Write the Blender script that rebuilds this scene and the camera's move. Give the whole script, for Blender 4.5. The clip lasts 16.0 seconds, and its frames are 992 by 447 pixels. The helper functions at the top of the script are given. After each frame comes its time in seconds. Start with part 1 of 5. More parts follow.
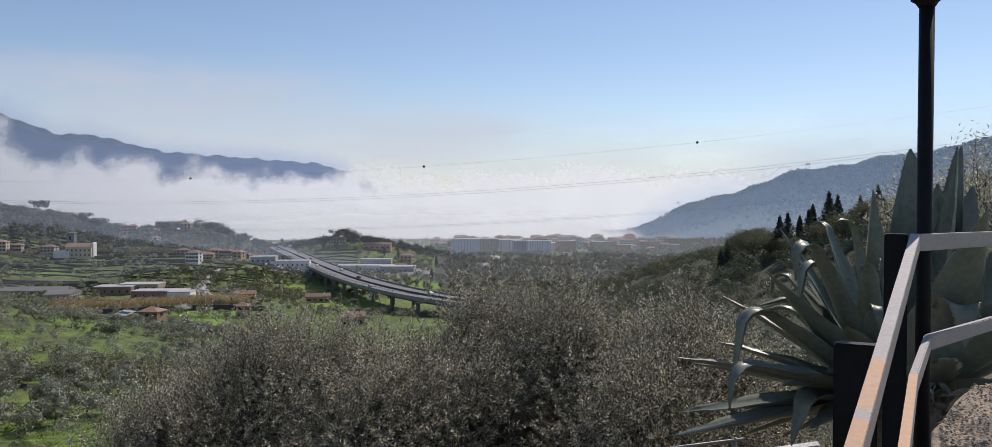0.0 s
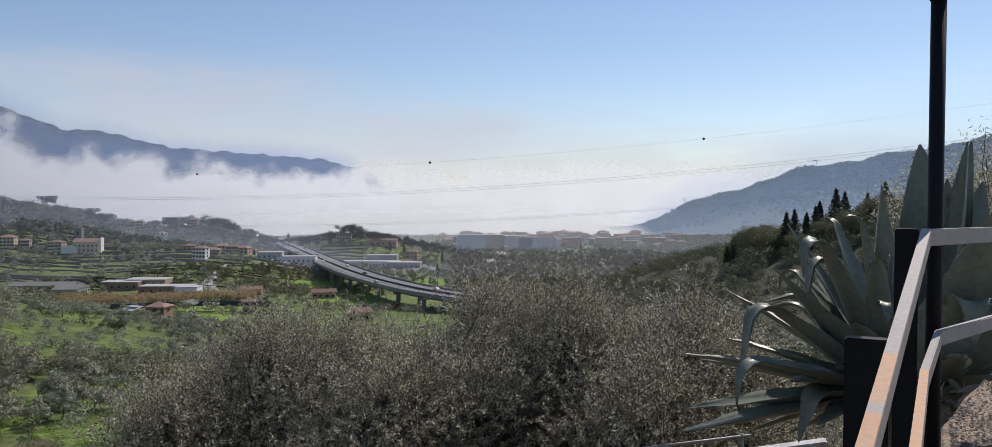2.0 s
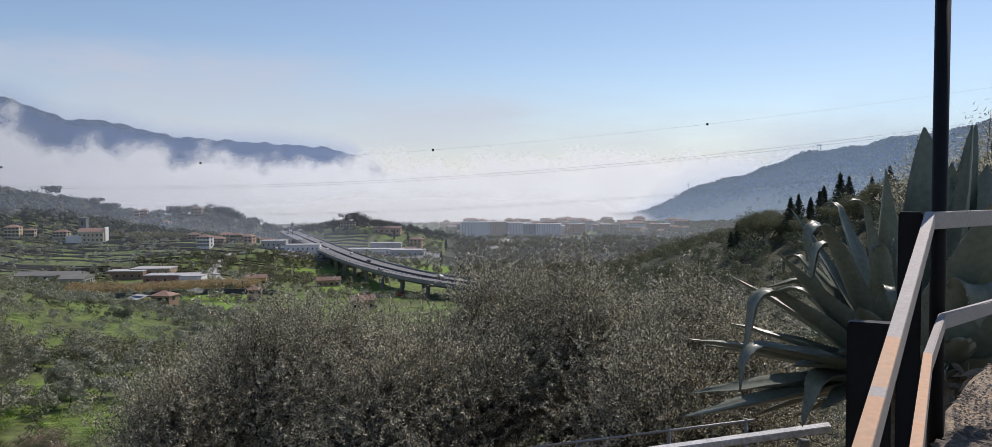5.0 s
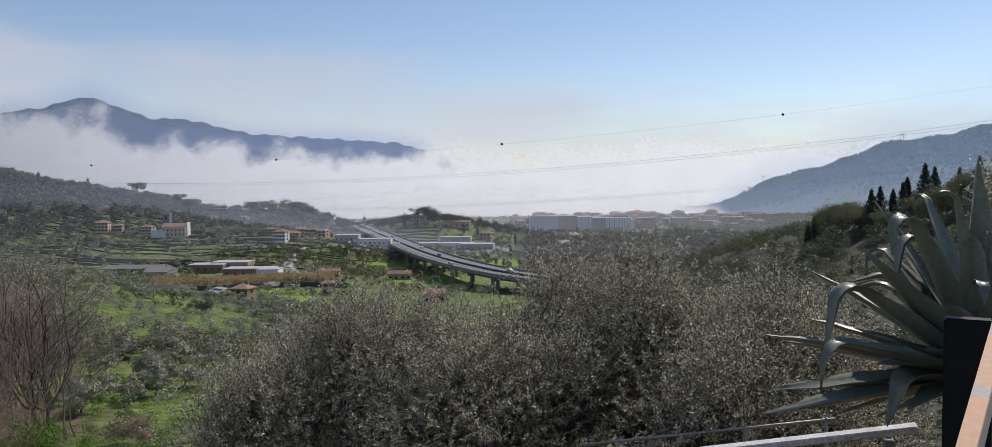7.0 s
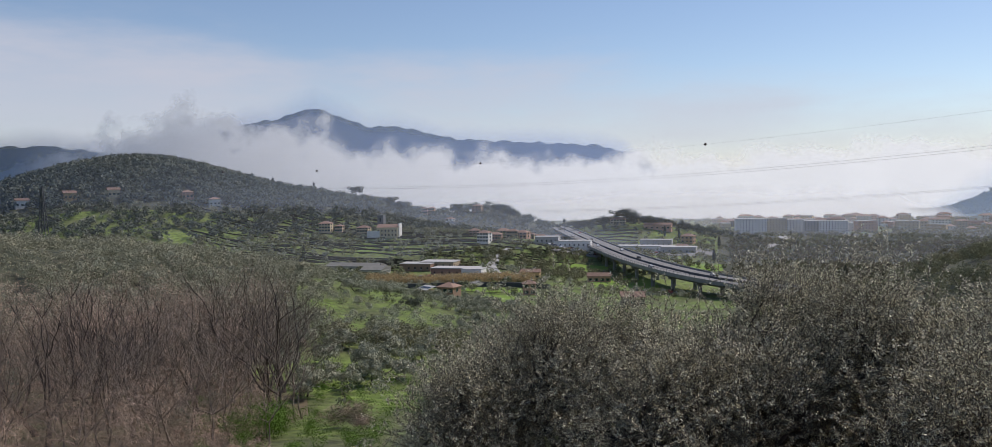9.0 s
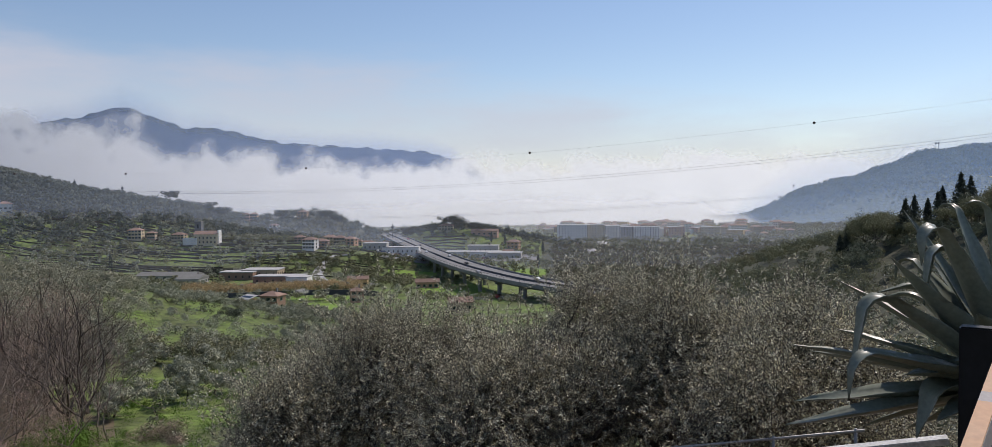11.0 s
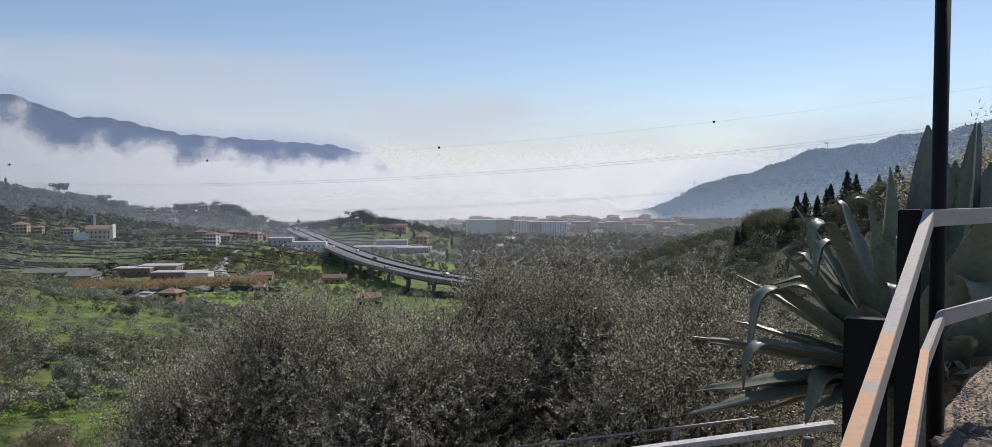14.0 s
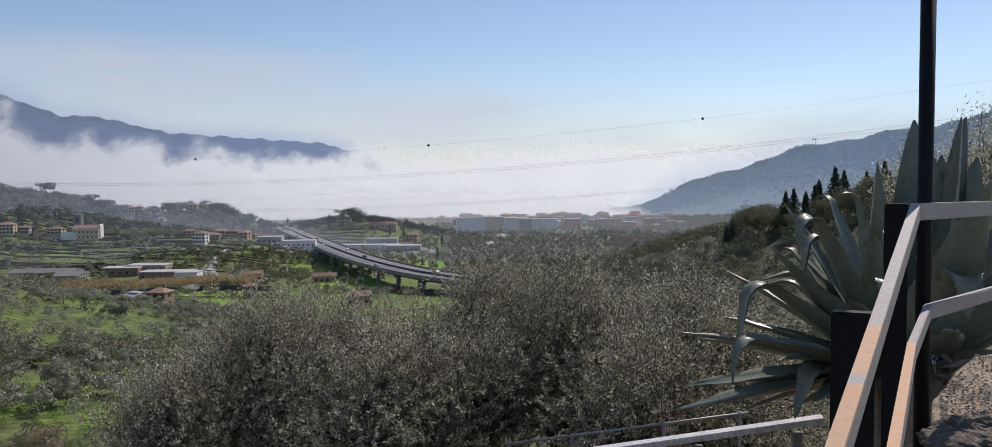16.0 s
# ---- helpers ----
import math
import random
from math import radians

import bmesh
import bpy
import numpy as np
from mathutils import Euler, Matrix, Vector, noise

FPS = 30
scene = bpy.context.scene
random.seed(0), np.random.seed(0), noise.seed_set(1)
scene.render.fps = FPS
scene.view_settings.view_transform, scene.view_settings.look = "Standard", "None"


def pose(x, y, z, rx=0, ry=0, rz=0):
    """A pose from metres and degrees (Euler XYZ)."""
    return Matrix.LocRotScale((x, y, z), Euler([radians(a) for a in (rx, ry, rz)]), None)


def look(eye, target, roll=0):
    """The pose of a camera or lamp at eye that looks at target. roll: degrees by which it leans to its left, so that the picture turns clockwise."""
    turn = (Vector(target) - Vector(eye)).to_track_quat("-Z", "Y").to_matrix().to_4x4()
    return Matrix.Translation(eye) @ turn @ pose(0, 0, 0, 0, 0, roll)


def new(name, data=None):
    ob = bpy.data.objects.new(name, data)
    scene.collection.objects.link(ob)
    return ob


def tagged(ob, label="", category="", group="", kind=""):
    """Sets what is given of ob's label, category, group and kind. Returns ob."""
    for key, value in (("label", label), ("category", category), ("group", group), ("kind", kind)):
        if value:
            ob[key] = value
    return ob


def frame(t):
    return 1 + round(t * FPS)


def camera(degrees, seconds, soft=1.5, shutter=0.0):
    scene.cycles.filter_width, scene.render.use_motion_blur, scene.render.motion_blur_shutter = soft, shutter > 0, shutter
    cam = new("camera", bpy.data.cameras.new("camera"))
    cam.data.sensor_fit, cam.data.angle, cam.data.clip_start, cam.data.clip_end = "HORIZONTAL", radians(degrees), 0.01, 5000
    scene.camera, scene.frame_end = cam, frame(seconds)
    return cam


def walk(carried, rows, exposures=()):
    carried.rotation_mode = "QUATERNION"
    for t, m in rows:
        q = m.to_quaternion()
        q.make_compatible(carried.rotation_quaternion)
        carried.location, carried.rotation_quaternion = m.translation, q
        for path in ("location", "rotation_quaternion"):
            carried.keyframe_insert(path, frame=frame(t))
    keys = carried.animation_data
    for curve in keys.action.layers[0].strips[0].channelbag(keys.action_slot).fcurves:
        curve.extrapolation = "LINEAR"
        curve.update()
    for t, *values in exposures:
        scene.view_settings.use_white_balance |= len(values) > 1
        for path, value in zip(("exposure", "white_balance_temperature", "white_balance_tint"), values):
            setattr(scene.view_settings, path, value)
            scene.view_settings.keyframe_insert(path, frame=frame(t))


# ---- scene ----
# A terrace path on a hillside above a Ligurian valley: x to the right, y ahead, z up; the eye is near the origin.
cam = camera(62.96, 16.0, soft=0.4)
walk(cam, [
    (0.0, pose(0.006, 0.005, 0.012, 88.76, -0.07, -0.44)),
    (0.5, pose(0.003, 0.005, 0.011, 88.71, 0.07, -0.32)),
    (1.0, pose(0.001, 0.010, 0.008, 88.60, 0.10, -0.12)),
    (1.5, pose(-0.002, 0.012, 0.007, 88.52, -0.02, 0.00)),
    (2.0, pose(-0.003, 0.009, 0.005, 88.49, -0.16, -0.02)),
    (2.5, pose(0.001, 0.006, 0.001, 88.36, -0.21, -0.00)),
    (3.0, pose(0.004, 0.004, -0.000, 88.27, -0.12, -0.02)),
    (3.5, pose(0.004, 0.006, -0.001, 88.16, -0.00, 0.00)),
    (4.0, pose(0.006, 0.013, -0.000, 87.98, 0.13, 0.07)),
    (6.5, pose(0.006, 0.024, 0.001, 87.19, 0.42, 1.48)),
    (7.0, pose(-0.018, 0.024, -0.000, 87.18, 0.63, 5.09)),
    (7.5, pose(-0.067, -0.021, 0.002, 87.20, 0.88, 11.36)),
    (8.0, pose(-0.113, -0.051, 0.008, 87.34, 1.13, 16.20)),
    (8.2, pose(-0.103, -0.022, 0.004, 87.40, 1.07, 18.05)),
    (8.6, pose(-0.097, -0.022, 0.004, 87.46, 1.09, 19.97)),
    (9.0, pose(-0.083, -0.021, 0.003, 87.53, 0.99, 19.13)),
    (9.4, pose(-0.066, -0.021, 0.002, 87.61, 0.81, 16.53)),
    (9.8, pose(-0.050, -0.020, 0.001, 87.68, 0.61, 13.15)),
    (10.1, pose(-0.043, -0.020, 0.000, 87.70, 0.50, 10.70)),
    (10.3, pose(-0.042, -0.020, 0.000, 87.70, 0.44, 9.35)),
    (10.5, pose(-0.005, -0.048, 0.004, 87.73, 0.49, 7.85)),
    (11.0, pose(-0.003, -0.052, 0.005, 87.81, 0.56, 7.05)),
    (11.5, pose(0.001, -0.036, 0.001, 87.73, 0.48, 6.12)),
    (12.0, pose(0.010, -0.021, -0.001, 87.66, 0.27, 4.14)),
    (12.5, pose(0.017, -0.012, -0.002, 87.60, 0.18, 2.89)),
    (13.0, pose(0.022, -0.004, -0.003, 87.52, 0.11, 1.83)),
    (13.5, pose(0.023, 0.000, -0.002, 87.43, 0.12, 1.12)),
    (14.0, pose(0.023, 0.003, -0.001, 87.41, 0.16, 0.64)),
    (14.5, pose(0.023, 0.004, -0.002, 87.42, 0.16, 0.38)),
    (15.0, pose(0.023, 0.003, -0.003, 87.35, 0.30, 0.26)),
    (15.5, pose(0.024, 0.003, -0.004, 87.28, 0.39, 0.06)),
    (16.0, pose(0.029, 0.009, -0.006, 87.23, 0.43, -0.08)),
], exposures=[(0.0, -0.12, 6750, 17)])

# ---------------------------------------------------------------- light
SUN_AZ, SUN_EL = 40.0, 47.0     # degrees right of ahead, and above the horizon
world = bpy.data.worlds.new("sky")
scene.world = world
world.use_nodes = True
wn, wl = world.node_tree.nodes, world.node_tree.links
wn.clear()
sky = wn.new("ShaderNodeTexSky")
sky.sky_type = "NISHITA"
sky.sun_disc = False
sky.sun_elevation = radians(SUN_EL)
sky.sun_rotation = radians(SUN_AZ)
sky.altitude = 100
sky.air_density, sky.dust_density, sky.ozone_density = 1.0, 0.12, 3.0
wbg = wn.new("ShaderNodeBackground")
wbg.inputs["Strength"].default_value = 0.118
wout = wn.new("ShaderNodeOutputWorld")
# thin high cloud in the lower sky
wtc = wn.new("ShaderNodeTexCoord")
wsep = wn.new("ShaderNodeSeparateXYZ")
wl.new(wtc.outputs["Generated"], wsep.inputs[0])
wmap = wn.new("ShaderNodeMapping")
wmap.inputs["Scale"].default_value = (2.2, 2.2, 9.0)
wmap.inputs["Rotation"].default_value = (0.0, radians(6), 0.0)
wl.new(wtc.outputs["Generated"], wmap.inputs[0])
wno = wn.new("ShaderNodeTexNoise")
wno.inputs["Scale"].default_value = 1.6
wno.inputs["Detail"].default_value = 7
wno.inputs["Roughness"].default_value = 0.55
wl.new(wmap.outputs[0], wno.inputs["Vector"])


def wmath(op, a, b=None, clamp=False):
    n = wn.new("ShaderNodeMath")
    n.operation = op
    n.use_clamp = clamp
    for k, v in enumerate((a, b)):
        if v is None:
            continue
        if isinstance(v, (int, float)):
            n.inputs[k].default_value = v
        else:
            wl.new(v, n.inputs[k])
    return n.outputs[0]


wlow = wn.new("ShaderNodeMapRange")
wlow.interpolation_type = "SMOOTHSTEP"
wl.new(wmath("ADD", wmath("MULTIPLY", wsep.outputs["X"], 0.10), wmath("ADD", wsep.outputs["Z"], wmath("MULTIPLY", wmath("SUBTRACT", wno.outputs["Fac"], 0.5), -0.16))), wlow.inputs["Value"])
wlow.inputs["From Min"].default_value, wlow.inputs["From Max"].default_value = 0.05, 0.145
wlow.inputs["To Min"].default_value, wlow.inputs["To Max"].default_value = 1.0, 0.0
wleft = wn.new("ShaderNodeMapRange")
wleft.interpolation_type = "SMOOTHSTEP"
wl.new(wsep.outputs["X"], wleft.inputs["Value"])
wleft.inputs["From Min"].default_value, wleft.inputs["From Max"].default_value = -0.75, 0.35
wleft.inputs["To Min"].default_value, wleft.inputs["To Max"].default_value = 1.0, 0.7
wcov = wmath("MULTIPLY", wlow.outputs[0], wleft.outputs[0])
wtex = wmath("ADD", wmath("MULTIPLY", wno.outputs["Fac"], 1.2), 0.2, True)
wfac = wmath("MULTIPLY", wmath("MULTIPLY", wcov, wtex), 0.85, True)
wmix = wn.new("ShaderNodeMix")
wmix.data_type = "RGBA"
wl.new(wfac, wmix.inputs[0])
wl.new(sky.outputs[0], wmix.inputs[6])
wmix.inputs[7].default_value = (5.0, 5.4, 6.2, 1)
wl.new(wmix.outputs[2], wbg.inputs["Color"])
wl.new(wbg.outputs[0], wout.inputs["Surface"])

sun_data = bpy.data.lights.new("sun", "SUN")
sun_data.energy = 3.6
sun_data.angle = radians(0.53)
sun_data.color = (1.0, 0.95, 0.87)
sun = new("sun", sun_data)
sa, se = radians(SUN_AZ), radians(SUN_EL)
sun.matrix_world = look((300 * math.sin(sa) * math.cos(se), 300 * math.cos(sa) * math.cos(se), 300 * math.sin(se)), (0, 0, 0))
scene.view_settings.exposure = 0.0

# ---------------------------------------------------------------- materials


def material(name, base, rough=0.8, metal=0.0, vary=0.25, scale=4.0, fine=40.0, bump=0.3, dist=0.02, tint=None, spot_scale=None,
             island=0.0, objvar=0.0, spec=0.4, translucent=0.0):
    """Base colour broken up by noise at two scales, with fine relief."""
    m = bpy.data.materials.new(name)
    m.use_nodes = True
    nt = m.node_tree
    n, l = nt.nodes, nt.links
    n.clear()
    out = n.new("ShaderNodeOutputMaterial")
    b = n.new("ShaderNodeBsdfPrincipled")
    b.inputs["Roughness"].default_value = rough
    b.inputs["Metallic"].default_value = metal
    b.inputs["Specular IOR Level"].default_value = spec
    tc = n.new("ShaderNodeTexCoord")
    big = n.new("ShaderNodeTexNoise")
    big.inputs["Scale"].default_value = scale
    big.inputs["Detail"].default_value = 5
    l.new(tc.outputs["Object"], big.inputs["Vector"])
    small = n.new("ShaderNodeTexNoise")
    small.inputs["Scale"].default_value = fine
    small.inputs["Detail"].default_value = 4
    l.new(tc.outputs["Object"], small.inputs["Vector"])
    ramp = n.new("ShaderNodeMapRange")
    l.new(big.outputs["Fac"], ramp.inputs["Value"])
    ramp.inputs["From Min"].default_value, ramp.inputs["From Max"].default_value = 0.35, 0.65
    mix = n.new("ShaderNodeMix")
    mix.data_type = "RGBA"
    l.new(ramp.outputs[0], mix.inputs[0])
    c2 = tint if tint else tuple(c * (1 - vary) for c in base)
    mix.inputs[6].default_value = (*base, 1)
    mix.inputs[7].default_value = (*c2, 1)
    hsv = n.new("ShaderNodeHueSaturation")
    l.new(mix.outputs[2], hsv.inputs["Color"])
    val = n.new("ShaderNodeMapRange")
    l.new(small.outputs["Fac"], val.inputs["Value"])
    val.inputs["From Min"].default_value, val.inputs["From Max"].default_value = 0.3, 0.7
    val.inputs["To Min"].default_value, val.inputs["To Max"].default_value = 1 - vary, 1 + vary
    last = val.outputs[0]
    if island or objvar:
        if island:
            geo = n.new("ShaderNodeNewGeometry")
            src, amt = geo.outputs["Random Per Island"], island
        else:
            inf = n.new("ShaderNodeObjectInfo")
            src, amt = inf.outputs["Random"], objvar
        mr = n.new("ShaderNodeMapRange")
        l.new(src, mr.inputs["Value"])
        mr.inputs["To Min"].default_value, mr.inputs["To Max"].default_value = 1 - amt, 1 + amt
        mu = n.new("ShaderNodeMath")
        mu.operation = "MULTIPLY"
        l.new(last, mu.inputs[0])
        l.new(mr.outputs[0], mu.inputs[1])
        last = mu.outputs[0]
    l.new(last, hsv.inputs["Value"])
    l.new(hsv.outputs[0], b.inputs["Base Color"])
    if bump:
        bm = n.new("ShaderNodeBump")
        bm.inputs["Strength"].default_value = bump
        bm.inputs["Distance"].default_value = dist
        l.new(small.outputs["Fac"], bm.inputs["Height"])
        l.new(bm.outputs[0], b.inputs["Normal"])
    if translucent:
        tr = n.new("ShaderNodeBsdfTranslucent")
        l.new(hsv.outputs[0], tr.inputs["Color"])
        ms = n.new("ShaderNodeMixShader")
        ms.inputs[0].default_value = translucent
        l.new(b.outputs[0], ms.inputs[1])
        l.new(tr.outputs[0], ms.inputs[2])
        l.new(ms.outputs[0], out.inputs["Surface"])
    else:
        l.new(b.outputs[0], out.inputs["Surface"])
    return m


M_olive = material("olive_leaf", (0.61, 0.578, 0.425), 0.5, vary=0.25, scale=0.9, fine=6, bump=0, tint=(0.42, 0.392, 0.275), island=0.95, translucent=0.2, spec=0.35)
M_olive_far = material("olive_leaf_far", (0.31, 0.32, 0.235), 0.6, vary=0.25, scale=0.25, fine=2, bump=0, tint=(0.37, 0.37, 0.27), island=0.3, translucent=0.15, spec=0.08)
M_olive_spur = material("olive_leaf_spur", (0.35, 0.335, 0.24), 0.6, vary=0.25, scale=0.12, fine=2, bump=0, tint=(0.27, 0.27, 0.18), island=0.3, translucent=0.15, spec=0.08)
M_olive_twig = material("olive_twig", (0.165, 0.135, 0.10), 0.9, vary=0.3, scale=2, fine=12, bump=0, island=0.4)
M_bark = material("bark", (0.075, 0.06, 0.048), 0.9, vary=0.35, scale=6, fine=30, bump=0.6, dist=0.02)
M_brushwood = material("brushwood", (0.56, 0.40, 0.30), 0.9, vary=0.35, scale=0.1, fine=1.0, bump=0, tint=(0.20, 0.165, 0.125), island=0.7, spec=0.08)
M_trunk_dark = material("dark_trunk", (0.10, 0.075, 0.06), 0.9, vary=0.3, scale=2, fine=12, bump=0)
M_twig = material("twig", (0.24, 0.19, 0.15), 0.9, vary=0.3, scale=2, fine=12, bump=0)
M_wood_far = material("woodland_leaf", (0.19, 0.20, 0.115), 0.7, vary=0.3, scale=0.06, fine=0.8, bump=0, tint=(0.25, 0.24, 0.14), island=0.25, translucent=0.15, spec=0.08)
M_oak = material("evergreen_oak_leaf", (0.155, 0.172, 0.11), 0.7, vary=0.35, scale=0.07, fine=0.8, bump=0, tint=(0.23, 0.232, 0.145), island=0.35, translucent=0.1, spec=0.08)
M_ridge = material("ridge_leaf", (0.13, 0.15, 0.125), 0.75, vary=0.35, scale=0.03, fine=0.6, bump=0, tint=(0.18, 0.19, 0.145), island=0.3, translucent=0.15, spec=0.08)
M_brush = material("brush", (0.22, 0.185, 0.13), 0.8, vary=0.3, scale=0.08, fine=0.8, bump=0, tint=(0.11, 0.115, 0.06), island=0.4, translucent=0.15, spec=0.08)
M_conifer = material("conifer_needles", (0.095, 0.11, 0.085), 0.7, vary=0.3, scale=0.3, fine=2, bump=0, island=0.4, translucent=0.3, spec=0.08)
M_floor = material("woodland_floor", (0.055, 0.06, 0.038), 0.95, vary=0.4, scale=0.06, fine=0.5, bump=0.8, dist=0.5, tint=(0.08, 0.085, 0.05))
M_grass = material("meadow", (0.135, 0.20, 0.035), 0.9, vary=0.5, scale=0.07, fine=0.55, bump=0.8, dist=0.5, tint=(0.09, 0.10, 0.038))
M_field = material("field_grass", (0.19, 0.30, 0.04), 0.9, vary=0.15, scale=0.06, fine=0.8, bump=0.3, dist=0.2)
M_scrub = material("scrub_leaf", (0.12, 0.21, 0.035), 0.7, vary=0.3, scale=0.4, fine=3, bump=0, island=0.5, translucent=0.2, spec=0.08)
M_reed = material("dry_reed", (0.50, 0.38, 0.21), 0.9, vary=0.25, scale=0.08, fine=1.0, bump=0, island=0.4, translucent=0.45, spec=0.08)
M_agave = material("agave_leaf", (0.15, 0.175, 0.132), 0.4, vary=0.16, scale=3, fine=28, bump=0.12, dist=0.004, tint=(0.19, 0.21, 0.16), spec=0.35)
M_thorn = material("agave_thorn", (0.30, 0.27, 0.20), 0.6, vary=0.2, scale=20, fine=80, bump=0)
M_dead = material("dry_agave_leaf", (0.33, 0.29, 0.22), 0.85, vary=0.3, scale=6, fine=40, bump=0.4)
M_black = material("black_paint", (0.011, 0.011, 0.013), 0.6, vary=0.2, scale=6, fine=60, bump=0.08, dist=0.002, spec=0.2)
M_rail = material("worn_grey_paint", (0.36, 0.33, 0.31), 0.55, vary=0.12, scale=5, fine=90, bump=0.2, dist=0.002)
M_primer = material("orange_primer", (0.62, 0.33, 0.165), 0.6, vary=0.08, scale=7, fine=60, bump=0.15, dist=0.002, tint=(0.55, 0.34, 0.20))
M_gravel = material("gravel_concrete", (0.42, 0.325, 0.225), 0.95, vary=0.55, scale=9, fine=85, bump=0.6, dist=0.012, tint=(0.20, 0.17, 0.13))
M_stone = material("rough_stone", (0.17, 0.14, 0.11), 0.92, vary=0.4, scale=5, fine=35, bump=0.9, dist=0.02, objvar=0.3)
M_white = material("weathered_white_paint", (0.74, 0.73, 0.70), 0.6, vary=0.25, scale=4, fine=30, bump=0.3, dist=0.003)
M_pipe = material("galvanised_pipe", (0.34, 0.34, 0.33), 0.5, metal=0.5, vary=0.25, scale=4, fine=40, bump=0.1)
M_asphalt = material("asphalt", (0.24, 0.235, 0.225), 0.9, vary=0.12, scale=0.05, fine=1.5, bump=0.2, dist=0.02)
M_concrete = material("concrete", (0.27, 0.265, 0.25), 0.9, vary=0.2, scale=0.2, fine=2, bump=0.2, dist=0.02)
M_darkconcrete = material("dark_concrete", (0.10, 0.10, 0.105), 0.9, vary=0.25, scale=0.2, fine=2, bump=0.2, dist=0.02)
M_tile = material("terracotta_roof", (0.31, 0.20, 0.15), 0.85, vary=0.2, scale=0.5, fine=4, bump=0.4, dist=0.05, objvar=0.2)
M_flat = material("pale_flat_roof", (0.50, 0.49, 0.47), 0.85, vary=0.15, scale=0.2, fine=3, bump=0.1)
M_greyroof = material("grey_sheet_roof", (0.23, 0.225, 0.20), 0.7, vary=0.2, scale=0.2, fine=3, bump=0.2)
M_glass = material("window_glass", (0.03, 0.035, 0.04), 0.12, vary=0.1, scale=1, fine=4, bump=0, spec=0.6)
M_shutter = material("shutter", (0.06, 0.10, 0.075), 0.7, vary=0.2, scale=2, fine=12, bump=0.1)
M_blossom = material("blossom", (0.72, 0.68, 0.66), 0.8, vary=0.1, scale=1, fine=4, bump=0, island=0.2, translucent=0.3)
M_steel = material("dark_steel", (0.10, 0.105, 0.11), 0.6, metal=0.4, vary=0.2, scale=1, fine=8, bump=0)
M_ball = material("marker_ball_paint", (0.05, 0.025, 0.02), 0.6, vary=0.2, scale=1, fine=6, bump=0)
M_tyre = material("tyre", (0.02, 0.02, 0.02), 0.9, vary=0.2, scale=4, fine=20, bump=0)
WALLS = {}


def wall_paint(key, rgb):
    if key not in WALLS:
        WALLS[key] = material(key + "_render", rgb, 0.9, vary=0.14, scale=0.4, fine=5, bump=0.15, dist=0.02)
    return WALLS[key]


PAINT = {"slate": (0.17, 0.18, 0.19), "cream": (0.60, 0.50, 0.34), "white": (0.80, 0.78, 0.74), "ochre": (0.58, 0.40, 0.20), "pink": (0.55, 0.33, 0.24), "brick": (0.33, 0.21, 0.15),
         "grey": (0.42, 0.41, 0.38), "orange": (0.52, 0.32, 0.18), "tan": (0.45, 0.36, 0.26)}

# ---------------------------------------------------------------- mesh helpers


def mesh_from(name, verts, faces, mats, smooth=False, index=None):
    me = bpy.data.meshes.new(name)
    me.from_pydata([tuple(v) for v in verts], [], faces)
    for m in mats if isinstance(mats, (list, tuple)) else [mats]:
        me.materials.append(m)
    if index is not None:
        me.polygons.foreach_set("material_index", index)
    if smooth:
        me.polygons.foreach_set("use_smooth", [True] * len(me.polygons))
    me.update()
    return me


def quads(name, corners, mat):
    """A mesh of loose four-sided leaves from an array (n, 4, 3)."""
    n = len(corners)
    me = bpy.data.meshes.new(name)
    me.vertices.add(4 * n)
    me.vertices.foreach_set("co", np.ascontiguousarray(corners, dtype=np.float32).ravel())
    me.loops.add(4 * n)
    me.loops.foreach_set("vertex_index", np.arange(4 * n, dtype=np.int32))
    me.polygons.add(n)
    me.polygons.foreach_set("loop_start", np.arange(0, 4 * n, 4, dtype=np.int32))
    me.polygons.foreach_set("loop_total", np.full(n, 4, dtype=np.int32))
    me.materials.append(mat)
    me.update(calc_edges=True)
    return me


def slivers(name, corners, mat):
    """The same for three-cornered leaves (n, 3, 3)."""
    n = len(corners)
    me = bpy.data.meshes.new(name)
    me.vertices.add(3 * n)
    me.vertices.foreach_set("co", np.ascontiguousarray(corners, dtype=np.float32).ravel())
    me.loops.add(3 * n)
    me.loops.foreach_set("vertex_index", np.arange(3 * n, dtype=np.int32))
    me.polygons.add(n)
    me.polygons.foreach_set("loop_start", np.arange(0, 3 * n, 3, dtype=np.int32))
    me.polygons.foreach_set("loop_total", np.full(n, 3, dtype=np.int32))
    me.materials.append(mat)
    me.update(calc_edges=True)
    return me


def part(name, data, parent, m=None, label=""):
    ob = new(name, data)
    ob.parent = parent
    if m is not None:
        ob.matrix_basis = m
    if label:
        ob["label"] = label
    return ob


def thing(name, m, label, category, group="", kind=""):
    ob = new(name)
    ob.matrix_basis = m
    return tagged(ob, label, category, group, kind)


def box_data(sx, sy, sz, bevel=0.0, origin=(0, 0, 0)):
    """Corners and faces of a block that stands on its origin, with an optional cut edge."""
    bm = bmesh.new()
    bmesh.ops.create_cube(bm, size=1.0)
    for v in bm.verts:
        v.co = Vector((v.co.x * sx + origin[0], v.co.y * sy + origin[1], (v.co.z + 0.5) * sz + origin[2]))
    if bevel:
        bmesh.ops.bevel(bm, geom=bm.edges[:], offset=bevel, segments=2, affect="EDGES")
    return bm


